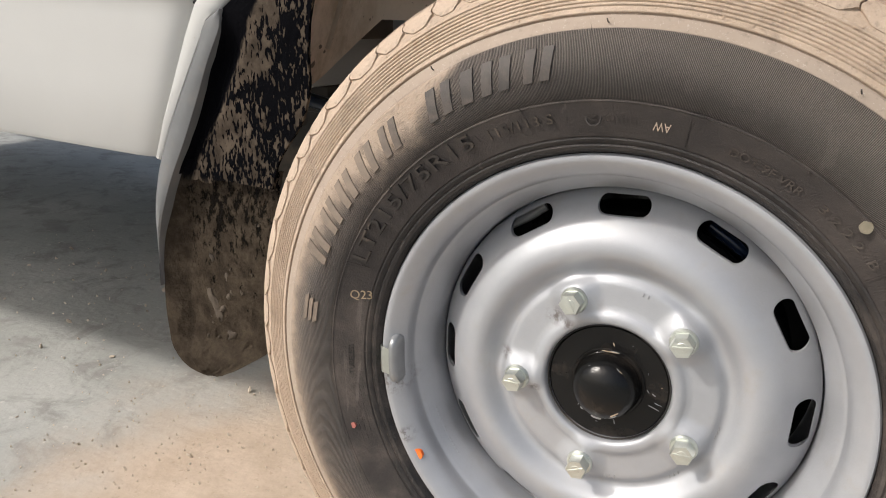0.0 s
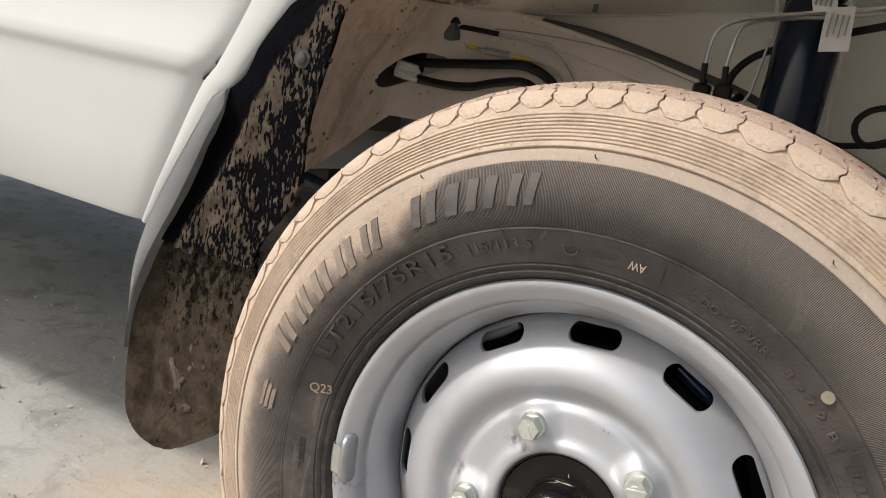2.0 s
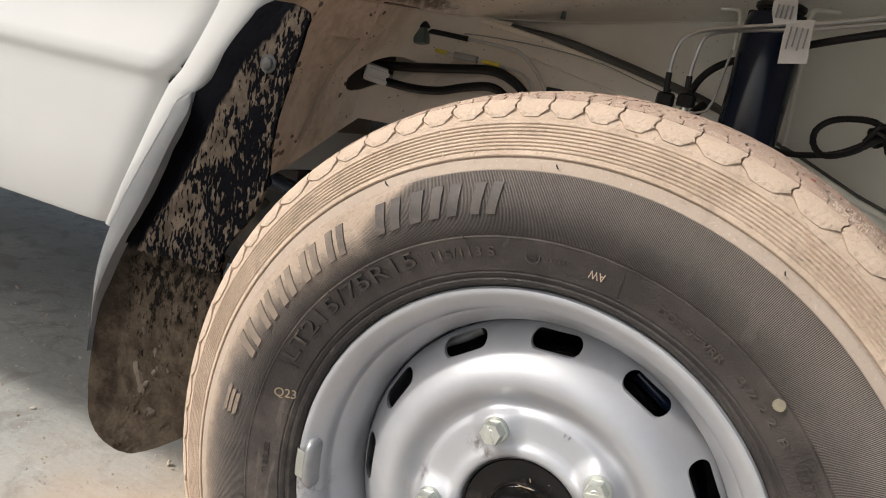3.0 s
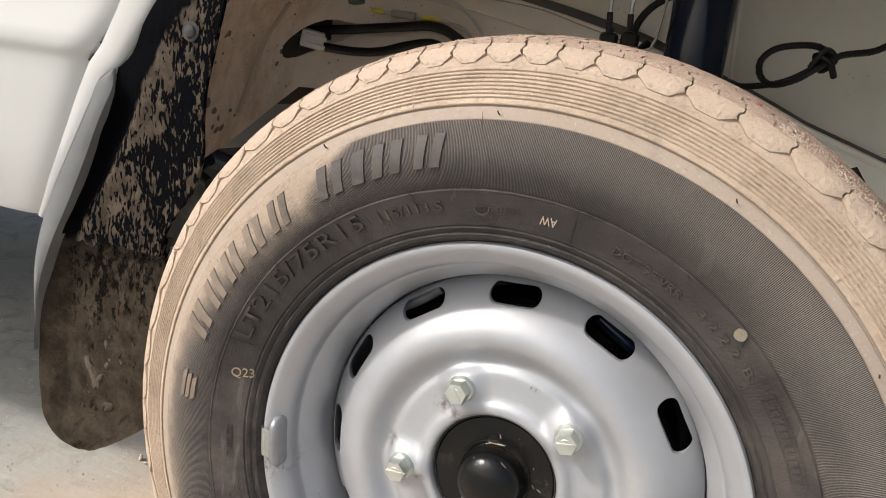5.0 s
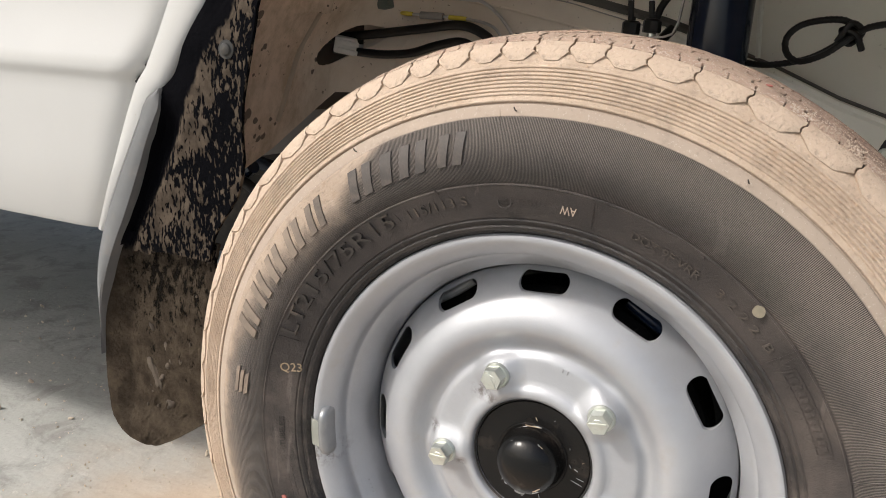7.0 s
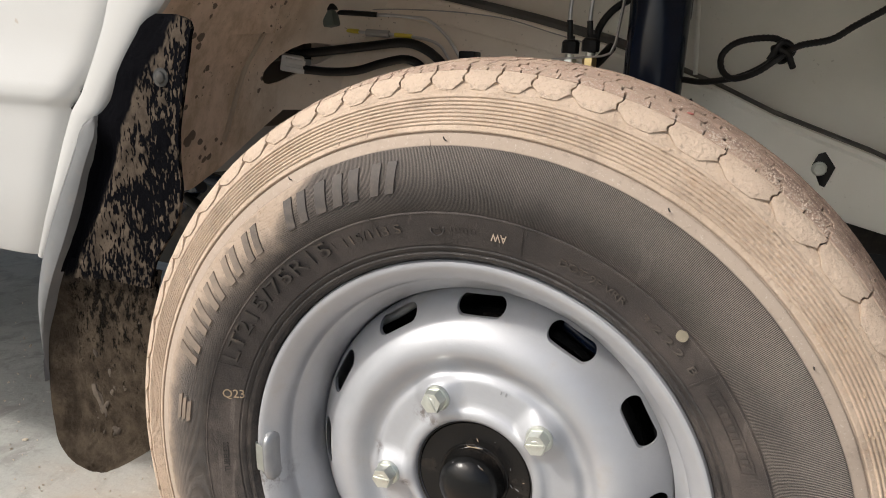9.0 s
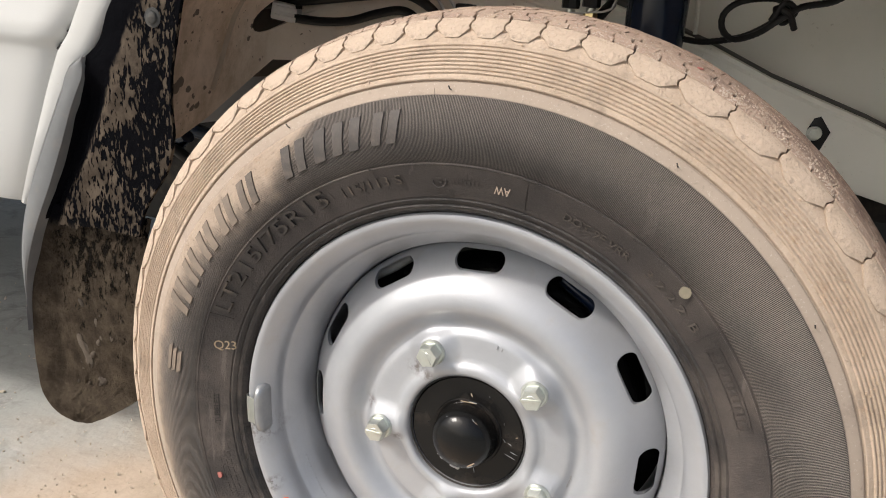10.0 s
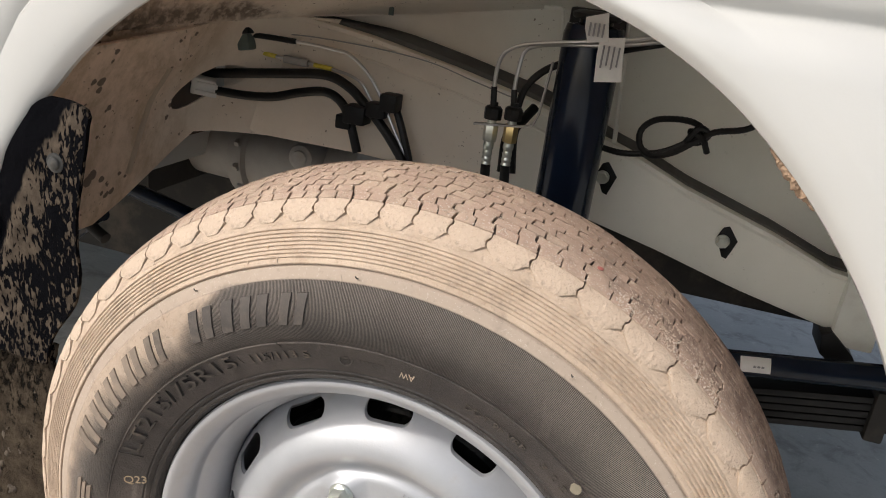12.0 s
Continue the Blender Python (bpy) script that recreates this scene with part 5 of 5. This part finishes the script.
def build_hub():
    hub = part("hub_cover", lathe([(0.0, 0.035), (0.036, 0.035), (0.0520, 0.0340), (0.0535, 0.0352), (0.0535, 0.046), (0.0, 0.046)], 72), HUB_BLACK, wheel, "scuffed black hub face")
    cap = lathe([(0.0, 0.0045), (0.006, 0.0048), (0.013, 0.0060), (0.019, 0.0085), (0.0238, 0.0120), (0.0265, 0.0158), (0.0278, 0.0200), (0.0286, 0.0290), (0.0290, 0.0330), (0.0310, 0.0348), (0.0315, 0.036)], 60)
    part("grease_cap", cap, HUB_BLACK, wheel, "domed black grease cap")
    part("cap_ring", lathe([(0.0285, 0.0342), (0.0300, 0.0328), (0.0318, 0.0326), (0.0326, 0.0336), (0.0326, 0.036)], 60), HUB_BLACK, wheel, "raised black seat of the cap")
    part("seat_ring", lathe([(0.0534, 0.0335), (0.0540, 0.0322), (0.0546, 0.0322), (0.0552, 0.0335)], 72), DARK, wheel, "dark gap round the hub")
    rng = random.Random(21)
    for k in range(12):
        a, r = rng.uniform(0, 6.28), rng.choice((rng.uniform(0.034, 0.051), 0.0255))
        y = 0.0341 if r > 0.03 else 0.0142
        size = rng.uniform(0.0004, 0.0011)
        bm = bmesh.new()
        bmesh.ops.create_icosphere(bm, subdivisions=1, radius=1.0, matrix=Matrix.Translation((r * math.cos(a), y, r * math.sin(a))) @ Matrix.Rotation(rng.uniform(0, 3), 4, "Y") @ Matrix.Diagonal((size * rng.uniform(1, 3), 0.0003, size * 0.5, 1)))
        part("paint_chip", bm, rng.choice((LEAD, LEAD, CLAY)), wheel)
    # bare patches and long scratches on the cap and the face
    for r, turn, long, wide, mat in ((0.0215, -52, 0.0085, 0.0016, CLAY), (0.0235, -58, 0.0070, 0.0012, LEAD), (0.0262, -96, 0.0100, 0.0030, LEAD), (0.0262, -128, 0.0040, 0.0012, LEAD), (0.0445, -18, 0.0120, 0.0005, LEAD), (0.0460, -12, 0.0080, 0.0004, LEAD), (0.0300, 92, 0.0160, 0.0010, CLAY), (0.0310, 84, 0.0080, 0.0007, LEAD)):
        a = radians(turn)
        y = curve(((0.0, 0.0044), (0.013, 0.0059), (0.019, 0.0084), (0.0238, 0.0119), (0.0265, 0.0157), (0.0280, 0.0215), (0.0300, 0.0326), (0.032, 0.0326), (0.034, 0.0345), (0.06, 0.0340)), r)
        bm = bmesh.new()
        tilt = a if r > 0.04 else a - radians(90)
        bmesh.ops.create_icosphere(bm, subdivisions=2, radius=0.5, matrix=Matrix.Translation((r * math.cos(a), y, r * math.sin(a))) @ Matrix.Rotation(-tilt, 4, "Y") @ Matrix.Diagonal((long, 0.0009, wide, 1)))
        for v in bm.verts:
            v.co += Vector((1, 0, 1)) * 0.0005 * noise.noise(v.co * 900)
        part("scratch", bm, mat, wheel, "bare scratch in the black paint")
    # stamped figures, as small bars
    for ang, r, n, turn in ((77.0, 0.0900, 2, 0), (-11.0, 0.0990, 4, 80), (-79.0, 0.0920, 4, 0), (199.0, 0.1760, 3, 60), (-45.0, 0.1000, 3, 20)):
        for k in range(n):
            a = radians(ang - k * 0.25 / r)
            x, z = r * math.cos(a), r * math.sin(a)
            y = curve([(q, s) for q, s in reversed(DISC)], r) - 0.0004
            bar = block((-0.0005, -0.0004, -0.0017), (0.0005, 0.0006, 0.0017), 0.0003, Matrix.Translation((x, y, z)) @ Matrix.Rotation(radians(90 + turn) - a, 4, "Y"))
            part("stamped_bar", bar, LEAD, wheel)
    for k in range(13):
        if k in (4, 7):
            continue
        a = radians(204.0 + 1.35 * k)
        bar = block((-0.0004, -0.0003, -0.0014), (0.0004, 0.0005, 0.0014), 0.0002, Matrix.Translation((0.1800 * math.cos(a), 0.0342, 0.1800 * math.sin(a))) @ Matrix.Rotation(radians(90) - a, 4, "Y"))
        part("stamped_bar", bar, LEAD, wheel)
    for k in range(5):
        a = radians(116.2 - 72 * k)
        bolt(wheel, (0.0818 * math.cos(a), 0.0245, 0.0818 * math.sin(a)), 0.0102, 0.0145, ZINC, (0.02 * math.cos(a), -1, 0.02 * math.sin(a)), True, "wheel_bolt", "zinc plated hexagon wheel bolt")
    # clip-on balance weight on the flange
    rows = []
    for k in range(25):
        u = k / 24
        a = radians(176.6 + 14.4 * u)
        s = math.sqrt(max(0.0, 1 - abs(2 * u - 1) ** 6)) + 0.02
        mid, half = 0.1955, 0.0052 * (0.35 + 0.65 * s)
        row = []
        for i in range(9):
            g = math.pi * i / 8
            row.append((mid + half * math.cos(g), 0.006 - 0.0145 * s * math.sin(g) ** 0.5 if 0 < i < 8 else 0.012))
        rows.append([(r * math.cos(a), y, r * math.sin(a)) for r, y in row])
    part("balance_weight", loft(rows), LEAD, wheel, "dull grey clip-on balance weight")
    rows = []
    for k in range(7):
        a = radians(180.2 + 7.4 * k / 6)
        rows.append([(r * math.cos(a), y, r * math.sin(a)) for r, y in ((0.1945, -0.0084), (0.1985, -0.0078), (0.2020, -0.0060), (0.2070, -0.0050), (0.2098, -0.0020), (0.2100, 0.004))])
    part("weight_clip", thicken(loft(rows), 0.0008), ZINC, wheel, "steel clip of the balance weight")


def build_tyre():
    side = tyre_side()
    far = [(r, 0.156 - y) for r, y in reversed(side)]
    bm = lathe([*side, (0.3590, 0.060), (0.3612, 0.078), (0.3612, 0.096), *far], 360)
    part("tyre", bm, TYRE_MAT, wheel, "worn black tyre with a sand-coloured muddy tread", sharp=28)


CROWN = ((0.0012, 0.3425), (0.0035, 0.3460), (0.0060, 0.3492), (0.0085, 0.3520), (0.0115, 0.3545), (0.0150, 0.3566), (0.0200, 0.3585), (0.0280, 0.3607), (0.0365, 0.3625), (0.0550, 0.3655), (0.0780, 0.3677), (0.1010, 0.3680), (0.1195, 0.3660), (0.1280, 0.3635), (0.1360, 0.3590), (0.1400, 0.3540))
SHOULDER = [(r, y) for y, r in CROWN[:6]]


def shoulder_at(s):
    r = float(np.interp(s, np.linspace(0, 1, len(SHOULDER)), [p[0] for p in SHOULDER]))
    y = float(np.interp(s, np.linspace(0, 1, len(SHOULDER)), [p[1] for p in SHOULDER]))
    n = Vector((r - 0.325, y - 0.045)).normalized()
    return r, y, n


def tread_block_mesh(width, seed):
    """One shoulder block, width in degrees, round the top of the wheel."""
    rng = random.Random(seed)
    bm = bmesh.new()
    us = [0.0, 0.05, 0.27, 0.5, 0.73, 0.95, 1.0]
    low = [0.38, 0.33, 0.02, 0.0, 0.02, 0.33, 0.38]
    gap = 0.24
    top, base = [], []
    for i, u in enumerate(us):
        a, b = [], []
        for k in range(7):
            s = low[i] + (1.0 - low[i]) * k / 6
            r, y, n = shoulder_at(s)
            bend = 0.8 * (curve(((0, 0), (0.42, 0), (0.52, 0.5), (0.66, 0.45), (0.78, -0.4), (1, -0.3)), s))
            ang = radians(90 + width / 2 - gap / 2 - u * (width - gap) + bend * 0.5)
            lift = 0.0012 + 0.0004 * min(1.0, s / 0.45) + 0.0004 * noise.noise(Vector((u * 3 + seed, s * 3, 0)))
            inner = 0 < i < 6 and 0 < k < 6
            h = lift if inner else lift - 0.0002
            if not inner:
                ang += rng.uniform(-0.0011, 0.0011)
                h -= rng.uniform(0, 0.0004)
            for store, d in ((a, h), (b, -0.001 - 0.006 * s)):
                rr, yy = r + n.x * d, y + n.y * d
                store.append(bm.verts.new((rr * math.cos(ang), yy, rr * math.sin(ang))))
        top.append(a)
        base.append(b)
    for p, q in zip(top, top[1:]):
        for k in range(6):
            bm.faces.new((p[k], p[k + 1], q[k + 1], q[k]))
    n = len(us)
    rim_top = [top[0][k] for k in range(7)] + [top[i][6] for i in range(1, n)] + [top[n - 1][k] for k in range(5, -1, -1)] + [top[i][0] for i in range(n - 2, 0, -1)]
    rim_base = [base[0][k] for k in range(7)] + [base[i][6] for i in range(1, n)] + [base[n - 1][k] for k in range(5, -1, -1)] + [base[i][0] for i in range(n - 2, 0, -1)]
    for k in range(len(rim_top)):
        j = (k + 1) % len(rim_top)
        bm.faces.new((rim_top[k], rim_base[k], rim_base[j], rim_top[j]))
    loose = [v for v in bm.verts if not v.link_faces]
    bmesh.ops.delete(bm, geom=loose, context="VERTS")
    return bm


def build_tread():
    # pitches vary round the tyre
    pitch = [7.3, 7.3, 7.4, 7.3, 7.2, 6.6, 6.4, 5.7, 5.0, 4.5, 4.4] + [4.45] * 6 + [5.1, 5.1, 5.9, 6.2, 5.1, 4.45, 4.45, 7.2, 7.2, 6.2, 5.9, 5.1]
    first = 24.3
    cuts = [first]
    while cuts[-1] < first + 360 - 8:
        cuts.append(cuts[-1] + pitch[(len(cuts) - 1) % len(pitch)])
    if first + 360 - cuts[-1] > 3:
        cuts.append(first + 360)
    else:
        cuts[-1] = first + 360
    made = {}
    for a, b in zip(cuts, cuts[1:]):
        w = round(b - a, 2)
        mid = (a + b) / 2
        if w not in made:
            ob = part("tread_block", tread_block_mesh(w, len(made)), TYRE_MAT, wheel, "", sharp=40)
            made[w] = ob.data
        else:
            ob = new("tread_block", made[w])
            ob.parent = wheel
        ob.rotation_euler = (0, radians(90 - mid), 0)
    # crown: ribs between zigzag slits that carry on from the shoulder
    rng = random.Random(9)
    path, y, side = [(0.0, 0.0154)], 0.0154, 0.0
    for jog in (0.7, -0.5, 1.9, -1.0, 2.1, -2.4, 1.6, -0.9, 2.2, -1.8):
        y += 0.0105
        path += [(side, y - 0.0012), (side + radians(jog) * 0.36, y)]
        side += radians(jog) * 0.36
    path.append((side, 0.138))
    edges = []
    for a, c in zip(cuts, cuts[1:]):
        edges += [(a, 0.0012), ((a + c) / 2 + rng.uniform(-0.3, 0.3), 0.0007)]
    edges.append((cuts[-1], 0.0010))

    def slit_side(cut, shift, wob):
        out = []
        for k in range(len(path)):
            p, q = Vector(path[max(k - 1, 0)]), Vector(path[min(k + 1, len(path) - 1)])
            d = (q - p).normalized()
            n = Vector((d.y, -d.x)) * shift
            out.append((radians(cut) + (path[k][0] + n.x) / 0.36 + wob[k], path[k][1] + n.y))
        return out

    verts, faces = [], []
    wobs = [[rng.uniform(-0.004, 0.004) for _ in path] for _ in edges]
    wobs[-1] = wobs[0]
    for (a, g), (c, h), u, v in zip(edges, edges[1:], wobs, wobs[1:]):
        left, right = slit_side(a, g, u), slit_side(c, -h, v)
        lift = 0.0013 + rng.uniform(-0.0003, 0.0005)
        base, n = len(verts), len(path)
        open_jogs = {k for k in range(1, n - 1, 2) if rng.random() < 0.5}
        for drop in (0.0, 0.0075):
            for (a0, y0), (a1, y1) in zip(left, right):
                for i in range(4):
                    ang, yy = a0 + (a1 - a0) * i / 3, y0 + (y1 - y0) * i / 3
                    r = curve(CROWN, yy) + lift - drop
                    verts.append((r * math.cos(ang), yy, r * math.sin(ang)))
        at = lambda k, i, low=0: base + low * n * 4 + k * 4 + i
        for k in range(n - 1):
            for i in range(3):
                if k in open_jogs:
                    faces.append((at(k, i), at(k, i + 1), at(k, i + 1, 1), at(k, i, 1)))
                    faces.append((at(k + 1, i), at(k + 1, i + 1), at(k + 1, i + 1, 1), at(k + 1, i, 1)))
                else:
                    faces.append((at(k, i), at(k, i + 1), at(k + 1, i + 1), at(k + 1, i)))
            faces.append((at(k, 0), at(k + 1, 0), at(k + 1, 0, 1), at(k, 0, 1)))
            faces.append((at(k, 3), at(k + 1, 3), at(k + 1, 3, 1), at(k, 3, 1)))
        for i in range(3):
            faces.append((at(0, i), at(0, i + 1), at(0, i + 1, 1), at(0, i, 1)))
    me = bpy.data.meshes.new("tmp")
    me.from_pydata(verts, [], faces)
    bm = bmesh.new()
    bm.from_mesh(me)
    bpy.data.meshes.remove(me)
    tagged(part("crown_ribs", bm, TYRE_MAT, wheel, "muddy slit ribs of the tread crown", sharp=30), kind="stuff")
    # crumbs of dry mud and grit on the tread
    bm = bmesh.new()
    for k in range(2200):
        ang = radians(rng.choice((rng.gauss(62, 14), rng.gauss(45, 14), rng.uniform(20, 170))))
        y = 0.016 + abs(rng.gauss(0.0, 0.016))
        r = curve(CROWN, y) + 0.0010
        s = rng.uniform(0.0003, 0.0008)
        m = Matrix.Translation((r * math.cos(ang), y, r * math.sin(ang))) @ Euler([rng.uniform(0, 6) for _ in "xyz"]).to_matrix().to_4x4() @ Matrix.Diagonal((s * 1.4, s, s * 0.8, 1))
        bmesh.ops.create_icosphere(bm, subdivisions=1, radius=1.0, matrix=m)
    tagged(part("dried_mud", bm, GRIT, wheel, "dry mud crumbs stuck to the tread"), kind="stuff")
    bm = bmesh.new()
    for k in range(380):
        ang = radians(rng.choice((rng.gauss(36, 14), rng.gauss(60, 20), rng.gauss(135, 18))))
        r = rng.triangular(0.3135, 0.3420, 0.329)
        s = rng.uniform(0.0002, 0.0006) * rng.choice((1, 1, 1, 1.6))
        m = Matrix.Translation((r * math.cos(ang), side_y(r) - 0.0008, r * math.sin(ang))) @ Euler([rng.uniform(0, 6) for _ in "xyz"]).to_matrix().to_4x4() @ Matrix.Diagonal((s * 1.8, s, s * 0.9, 1))
        bmesh.ops.create_icosphere(bm, subdivisions=1, radius=1.0, matrix=m)
    tagged(part("dried_mud", bm, CLAY, wheel, "tan mud crumbs stuck to the ringed sidewall"), kind="stuff")


def ring_text(text, r, start, end, size, lift, material, name, label="", inverted=False, depth=0.0013):
    """Raised lettering bent round the sidewall, between two angles in degrees."""
    bm, hi, lo = lettering(text, size)
    span = radians(start - end) * r
    fit = span / (hi - lo)
    geo = bmesh.ops.extrude_face_region(bm, geom=list(bm.faces))
    up = {v for v in geo["geom"] if isinstance(v, bmesh.types.BMVert)}
    for v in bm.verts:
        u, w = (v.co.x - lo) * fit, v.co.y
        rad = r + (-w if inverted else w)
        ang = radians(start) - u / r if not inverted else radians(end) + u / r
        y = side_y(rad) - (lift + (depth if v in up else -0.0004))
        v.co = (rad * math.cos(ang), y, rad * math.sin(ang))
    return part(name, bm, material, wheel, label, sharp=20)


def ring_bar(r0, r1, a0, a1, slant, lift, material, name, n=4, label=""):
    """A plain raised bar on the sidewall; slant shifts its outer end, in degrees."""
    rows = []
    for i in range(n + 1):
        row = []
        for j in range(4):
            t = j / 3
            r = r0 + (r1 - r0) * t
            a = radians(a0 + (a1 - a0) * i / n + slant * t)
            row.append((r * math.cos(a), side_y(r) - lift, r * math.sin(a)))
        rows.append(row)
    bm = loft(rows)
    geo = bmesh.ops.extrude_face_region(bm, geom=list(bm.faces))
    for v in geo["geom"]:
        if isinstance(v, bmesh.types.BMVert):
            v.co.y += lift + 0.0006
    return part(name, bm, material, wheel, label, sharp=25)


def spot(r, ang, size, y, material, name, label, seed=1):
    """A dab of paint."""
    c = Vector((r * math.cos(radians(ang)), y, r * math.sin(radians(ang))))
    shape = []
    for k in range(18):
        a = 2 * math.pi * k / 18
        s = size * (1 + 0.16 * noise.noise(Vector((math.cos(a) * 1.5, math.sin(a) * 1.5, seed))))
        shape.append((c.x + s * math.cos(a), c.z + s * math.sin(a)))
    part(name, prism(shape, y - 0.0008, y + 0.003), material, wheel, label)


def build_markings():
    ring_text("LT215/75R15", 0.2345, 158.9, 120.7, 0.0185, 0.0, LETTER, "size_marking", "raised size lettering LT215/75R15", depth=0.0026)
    ring_text("115/113 S", 0.2350, 117.2, 104.2, 0.0112, 0.0, LETTER, "load_marking", "raised load lettering 115/113 S")
    ring_text("DOT 9F VRR", 0.2312, 72.3, 58.6, 0.0090, 0.0, CODE, "code_marking", "raised lettering")
    ring_text("3 2 2 2  B", 0.2320, 54.9, 41.4, 0.0090, 0.0, CODE, "code_marking", "raised lettering")
    ring_text("TUBELESS", 0.2318, 187.6, 180.2, 0.0066, 0.0, LETTER, "type_marking", "small raised lettering TUBELESS", depth=0.0006)
    ring_text("AW", 0.2385, 86.0, 82.9, 0.0100, 0.0001, CREAM_INK, "painted_mark", "pale painted letters AW", True, 0.0003)
    # pale stamp, written level
    bm, hi, lo = lettering("Q23", 0.0118)
    geo = bmesh.ops.extrude_face_region(bm, geom=list(bm.faces))
    up = {v for v in geo["geom"] if isinstance(v, bmesh.types.BMVert)}
    for v in bm.verts:
        x, z = -0.2350 + v.co.x * 0.92, 0.0465 + v.co.y * 1.05
        v.co = (x, side_y(math.hypot(x, z)) - (0.0004 if v in up else -0.0003), z)
    part("painted_mark", bm, STAMP, wheel, "worn ochre painted stamp Q23")
    # the maker's raised name, as plain slanted bars
    for a0, a1 in ((163.2, 158.8), (156.2, 152.2), (150.0, 145.8), (143.2, 139.0), (136.6, 132.6), (125.6, 120.8), (118.8, 116.6), (115.0, 110.0), (107.6, 103.2)):
        w = (a0 - a1) * (0.37 if a0 - a1 > 3 else 1.0)
        for b in (a0, a1 + w) if a0 - a1 > 3 else (a0,):
            ring_bar(0.2680, 0.2925, b, b - w, -1.2, 0.0015, BLOCK, "raised_block")
    for k in range(3):
        ring_bar(0.2660 + 0.0055 * k, 0.2700 + 0.0055 * k, 175.6, 171.2 - 0.4 * k, 0.6, 0.0013, BLOCK, "raised_emblem")
    # mould seams across the rings, and the short rubber hairs left by the mould
    for a in (136.0, 107.6, 77.0, 47.5):
        ring_bar(0.3125, 0.3365, a, a - 0.22, -0.5, 0.0006, TYRE_MAT, "mould_seam", 2)
    for r, a in ((0.3055, 122.0), (0.3050, 94.6), (0.3060, 61.8), (0.3050, 35.0), (0.2500, 109.5), (0.2500, 78.0), (0.2480, 60.0), (0.2490, 141.0)):
        c, s = math.cos(radians(a)), math.sin(radians(a))
        tip = 0.0035 if r > 0.3 else 0.0022
        hair = tube([(r * c, side_y(r) + 0.0005, r * s), (r * c - 0.0004, side_y(r) - 0.6 * tip, r * s + 0.0008), (r * c - 0.0010, side_y(r) - tip, r * s + 0.0030)], 0.00055, 6, 3)
        part("rubber_hair", hair, LETTER, wheel)
    # approval ring and small unread lines
    c = Vector((0.2370 * math.cos(radians(96.7)), 0, 0.2370 * math.sin(radians(96.7))))
    ring = []
    for k in range(24):
        a = 2 * math.pi * k / 24
        ring.append([(c.x + s * math.cos(a), side_y(0.237) + 0.0002 - lift, c.z + s * math.sin(a)) for s, lift in ((0.0062, 0.0), (0.0060, 0.0010), (0.0051, 0.0010), (0.0049, 0.0))])
    ring.append(ring[0])
    part("approval_mark", loft(ring), TYRE_MAT, wheel, "small raised ring")
    for k in range(2):
        ring_bar(0.2345 + 0.003 * k, 0.2362 + 0.003 * k, 97.3, 96.1, 0.0, 0.0007, TYRE_MAT, "raised_bar", 2)
    for k in range(7):
        ring_bar(0.2350, 0.2388, 94.2 - 0.78 * k, 93.7 - 0.78 * k, 0.0, 0.0005, TYRE_MAT, "raised_bar", 1)
    for row in range(3):
        for k in range(6):
            a = 193.0 + row * 1.6 + 2.1 * k
            ring_bar(0.2290 + 0.0042 * row, 0.2314 + 0.0042 * row, a, a + 1.4, 0.0, 0.0004, TYRE_MAT, "raised_bar", 2)
    # radial dividing lines and mould ticks
    for a, r0, r1 in ((79.9, 0.2225, 0.2512), (160.3, 0.2300, 0.2500), (119.6, 0.2370, 0.2435), (98.0, 0.2505, 0.2545), (109.5, 0.2470, 0.2512), (68.0, 0.2180, 0.2225), (40.0, 0.2230, 0.2600), (39.0, 0.2390, 0.2480), (207.0, 0.2240, 0.2480), (18.0, 0.2480, 0.2700), (97.0, 0.2962, 0.3060), (61.0, 0.2962, 0.3040), (130.0, 0.2962, 0.3050), (182.0, 0.2200, 0.2230)):
        ring_bar(r0, r1, a, a - 0.28, 0.4, 0.0006, TYRE_MAT, "mould_line", 1)
    for a in (80.6, 112.4, 44.0, 150.0):
        ring_bar(0.3150, 0.3375, a, a - 0.22, 0.5, 0.0007, TYRE_MAT, "mould_line", 1)
    # raised frame of a long plate
    for r0, r1, a0, a1 in ((0.2325, 0.2333, 37.4, 22.0), (0.2425, 0.2433, 37.4, 22.0), (0.2325, 0.2433, 37.6, 37.2), (0.2325, 0.2433, 22.2, 21.8)):
        ring_bar(r0, r1, a0, a1, 0.0, 0.0008, TYRE_MAT, "raised_frame", 8)
    for k in range(11):
        ring_bar(0.2352, 0.2408, 36.2 - 1.25 * k, 35.4 - 1.25 * k, 0.0, 0.0008, TYRE_MAT, "raised_bar", 1)
    # dabs of paint
    spot(0.2470, 48.4, 0.0043, side_y(0.2478) - 0.0012, PALE, "paint_dot", "pale yellow paint dot")
    spot(0.2426, 200.3, 0.0030, side_y(0.2426), RED, "paint_dot", "faded red paint dot", 3)
    spot(0.1995, 213.2, 0.0056, 0.0015, ORANGE, "paint_dot", "bright orange paint dot", 5)
    c = radians(66.7)
    bm = bmesh.new()
    bmesh.ops.create_icosphere(bm, subdivisions=2, radius=1.0, matrix=Matrix.Translation((0.3638 * math.cos(c), 0.0400, 0.3638 * math.sin(c))) @ Matrix.Diagonal((0.0042, 0.0036, 0.0014, 1)))
    part("paint_dot", bm, RED, wheel, "faded red paint mark on the tread")


build_disc()
build_hub()
build_tyre()
build_markings()
build_tread()
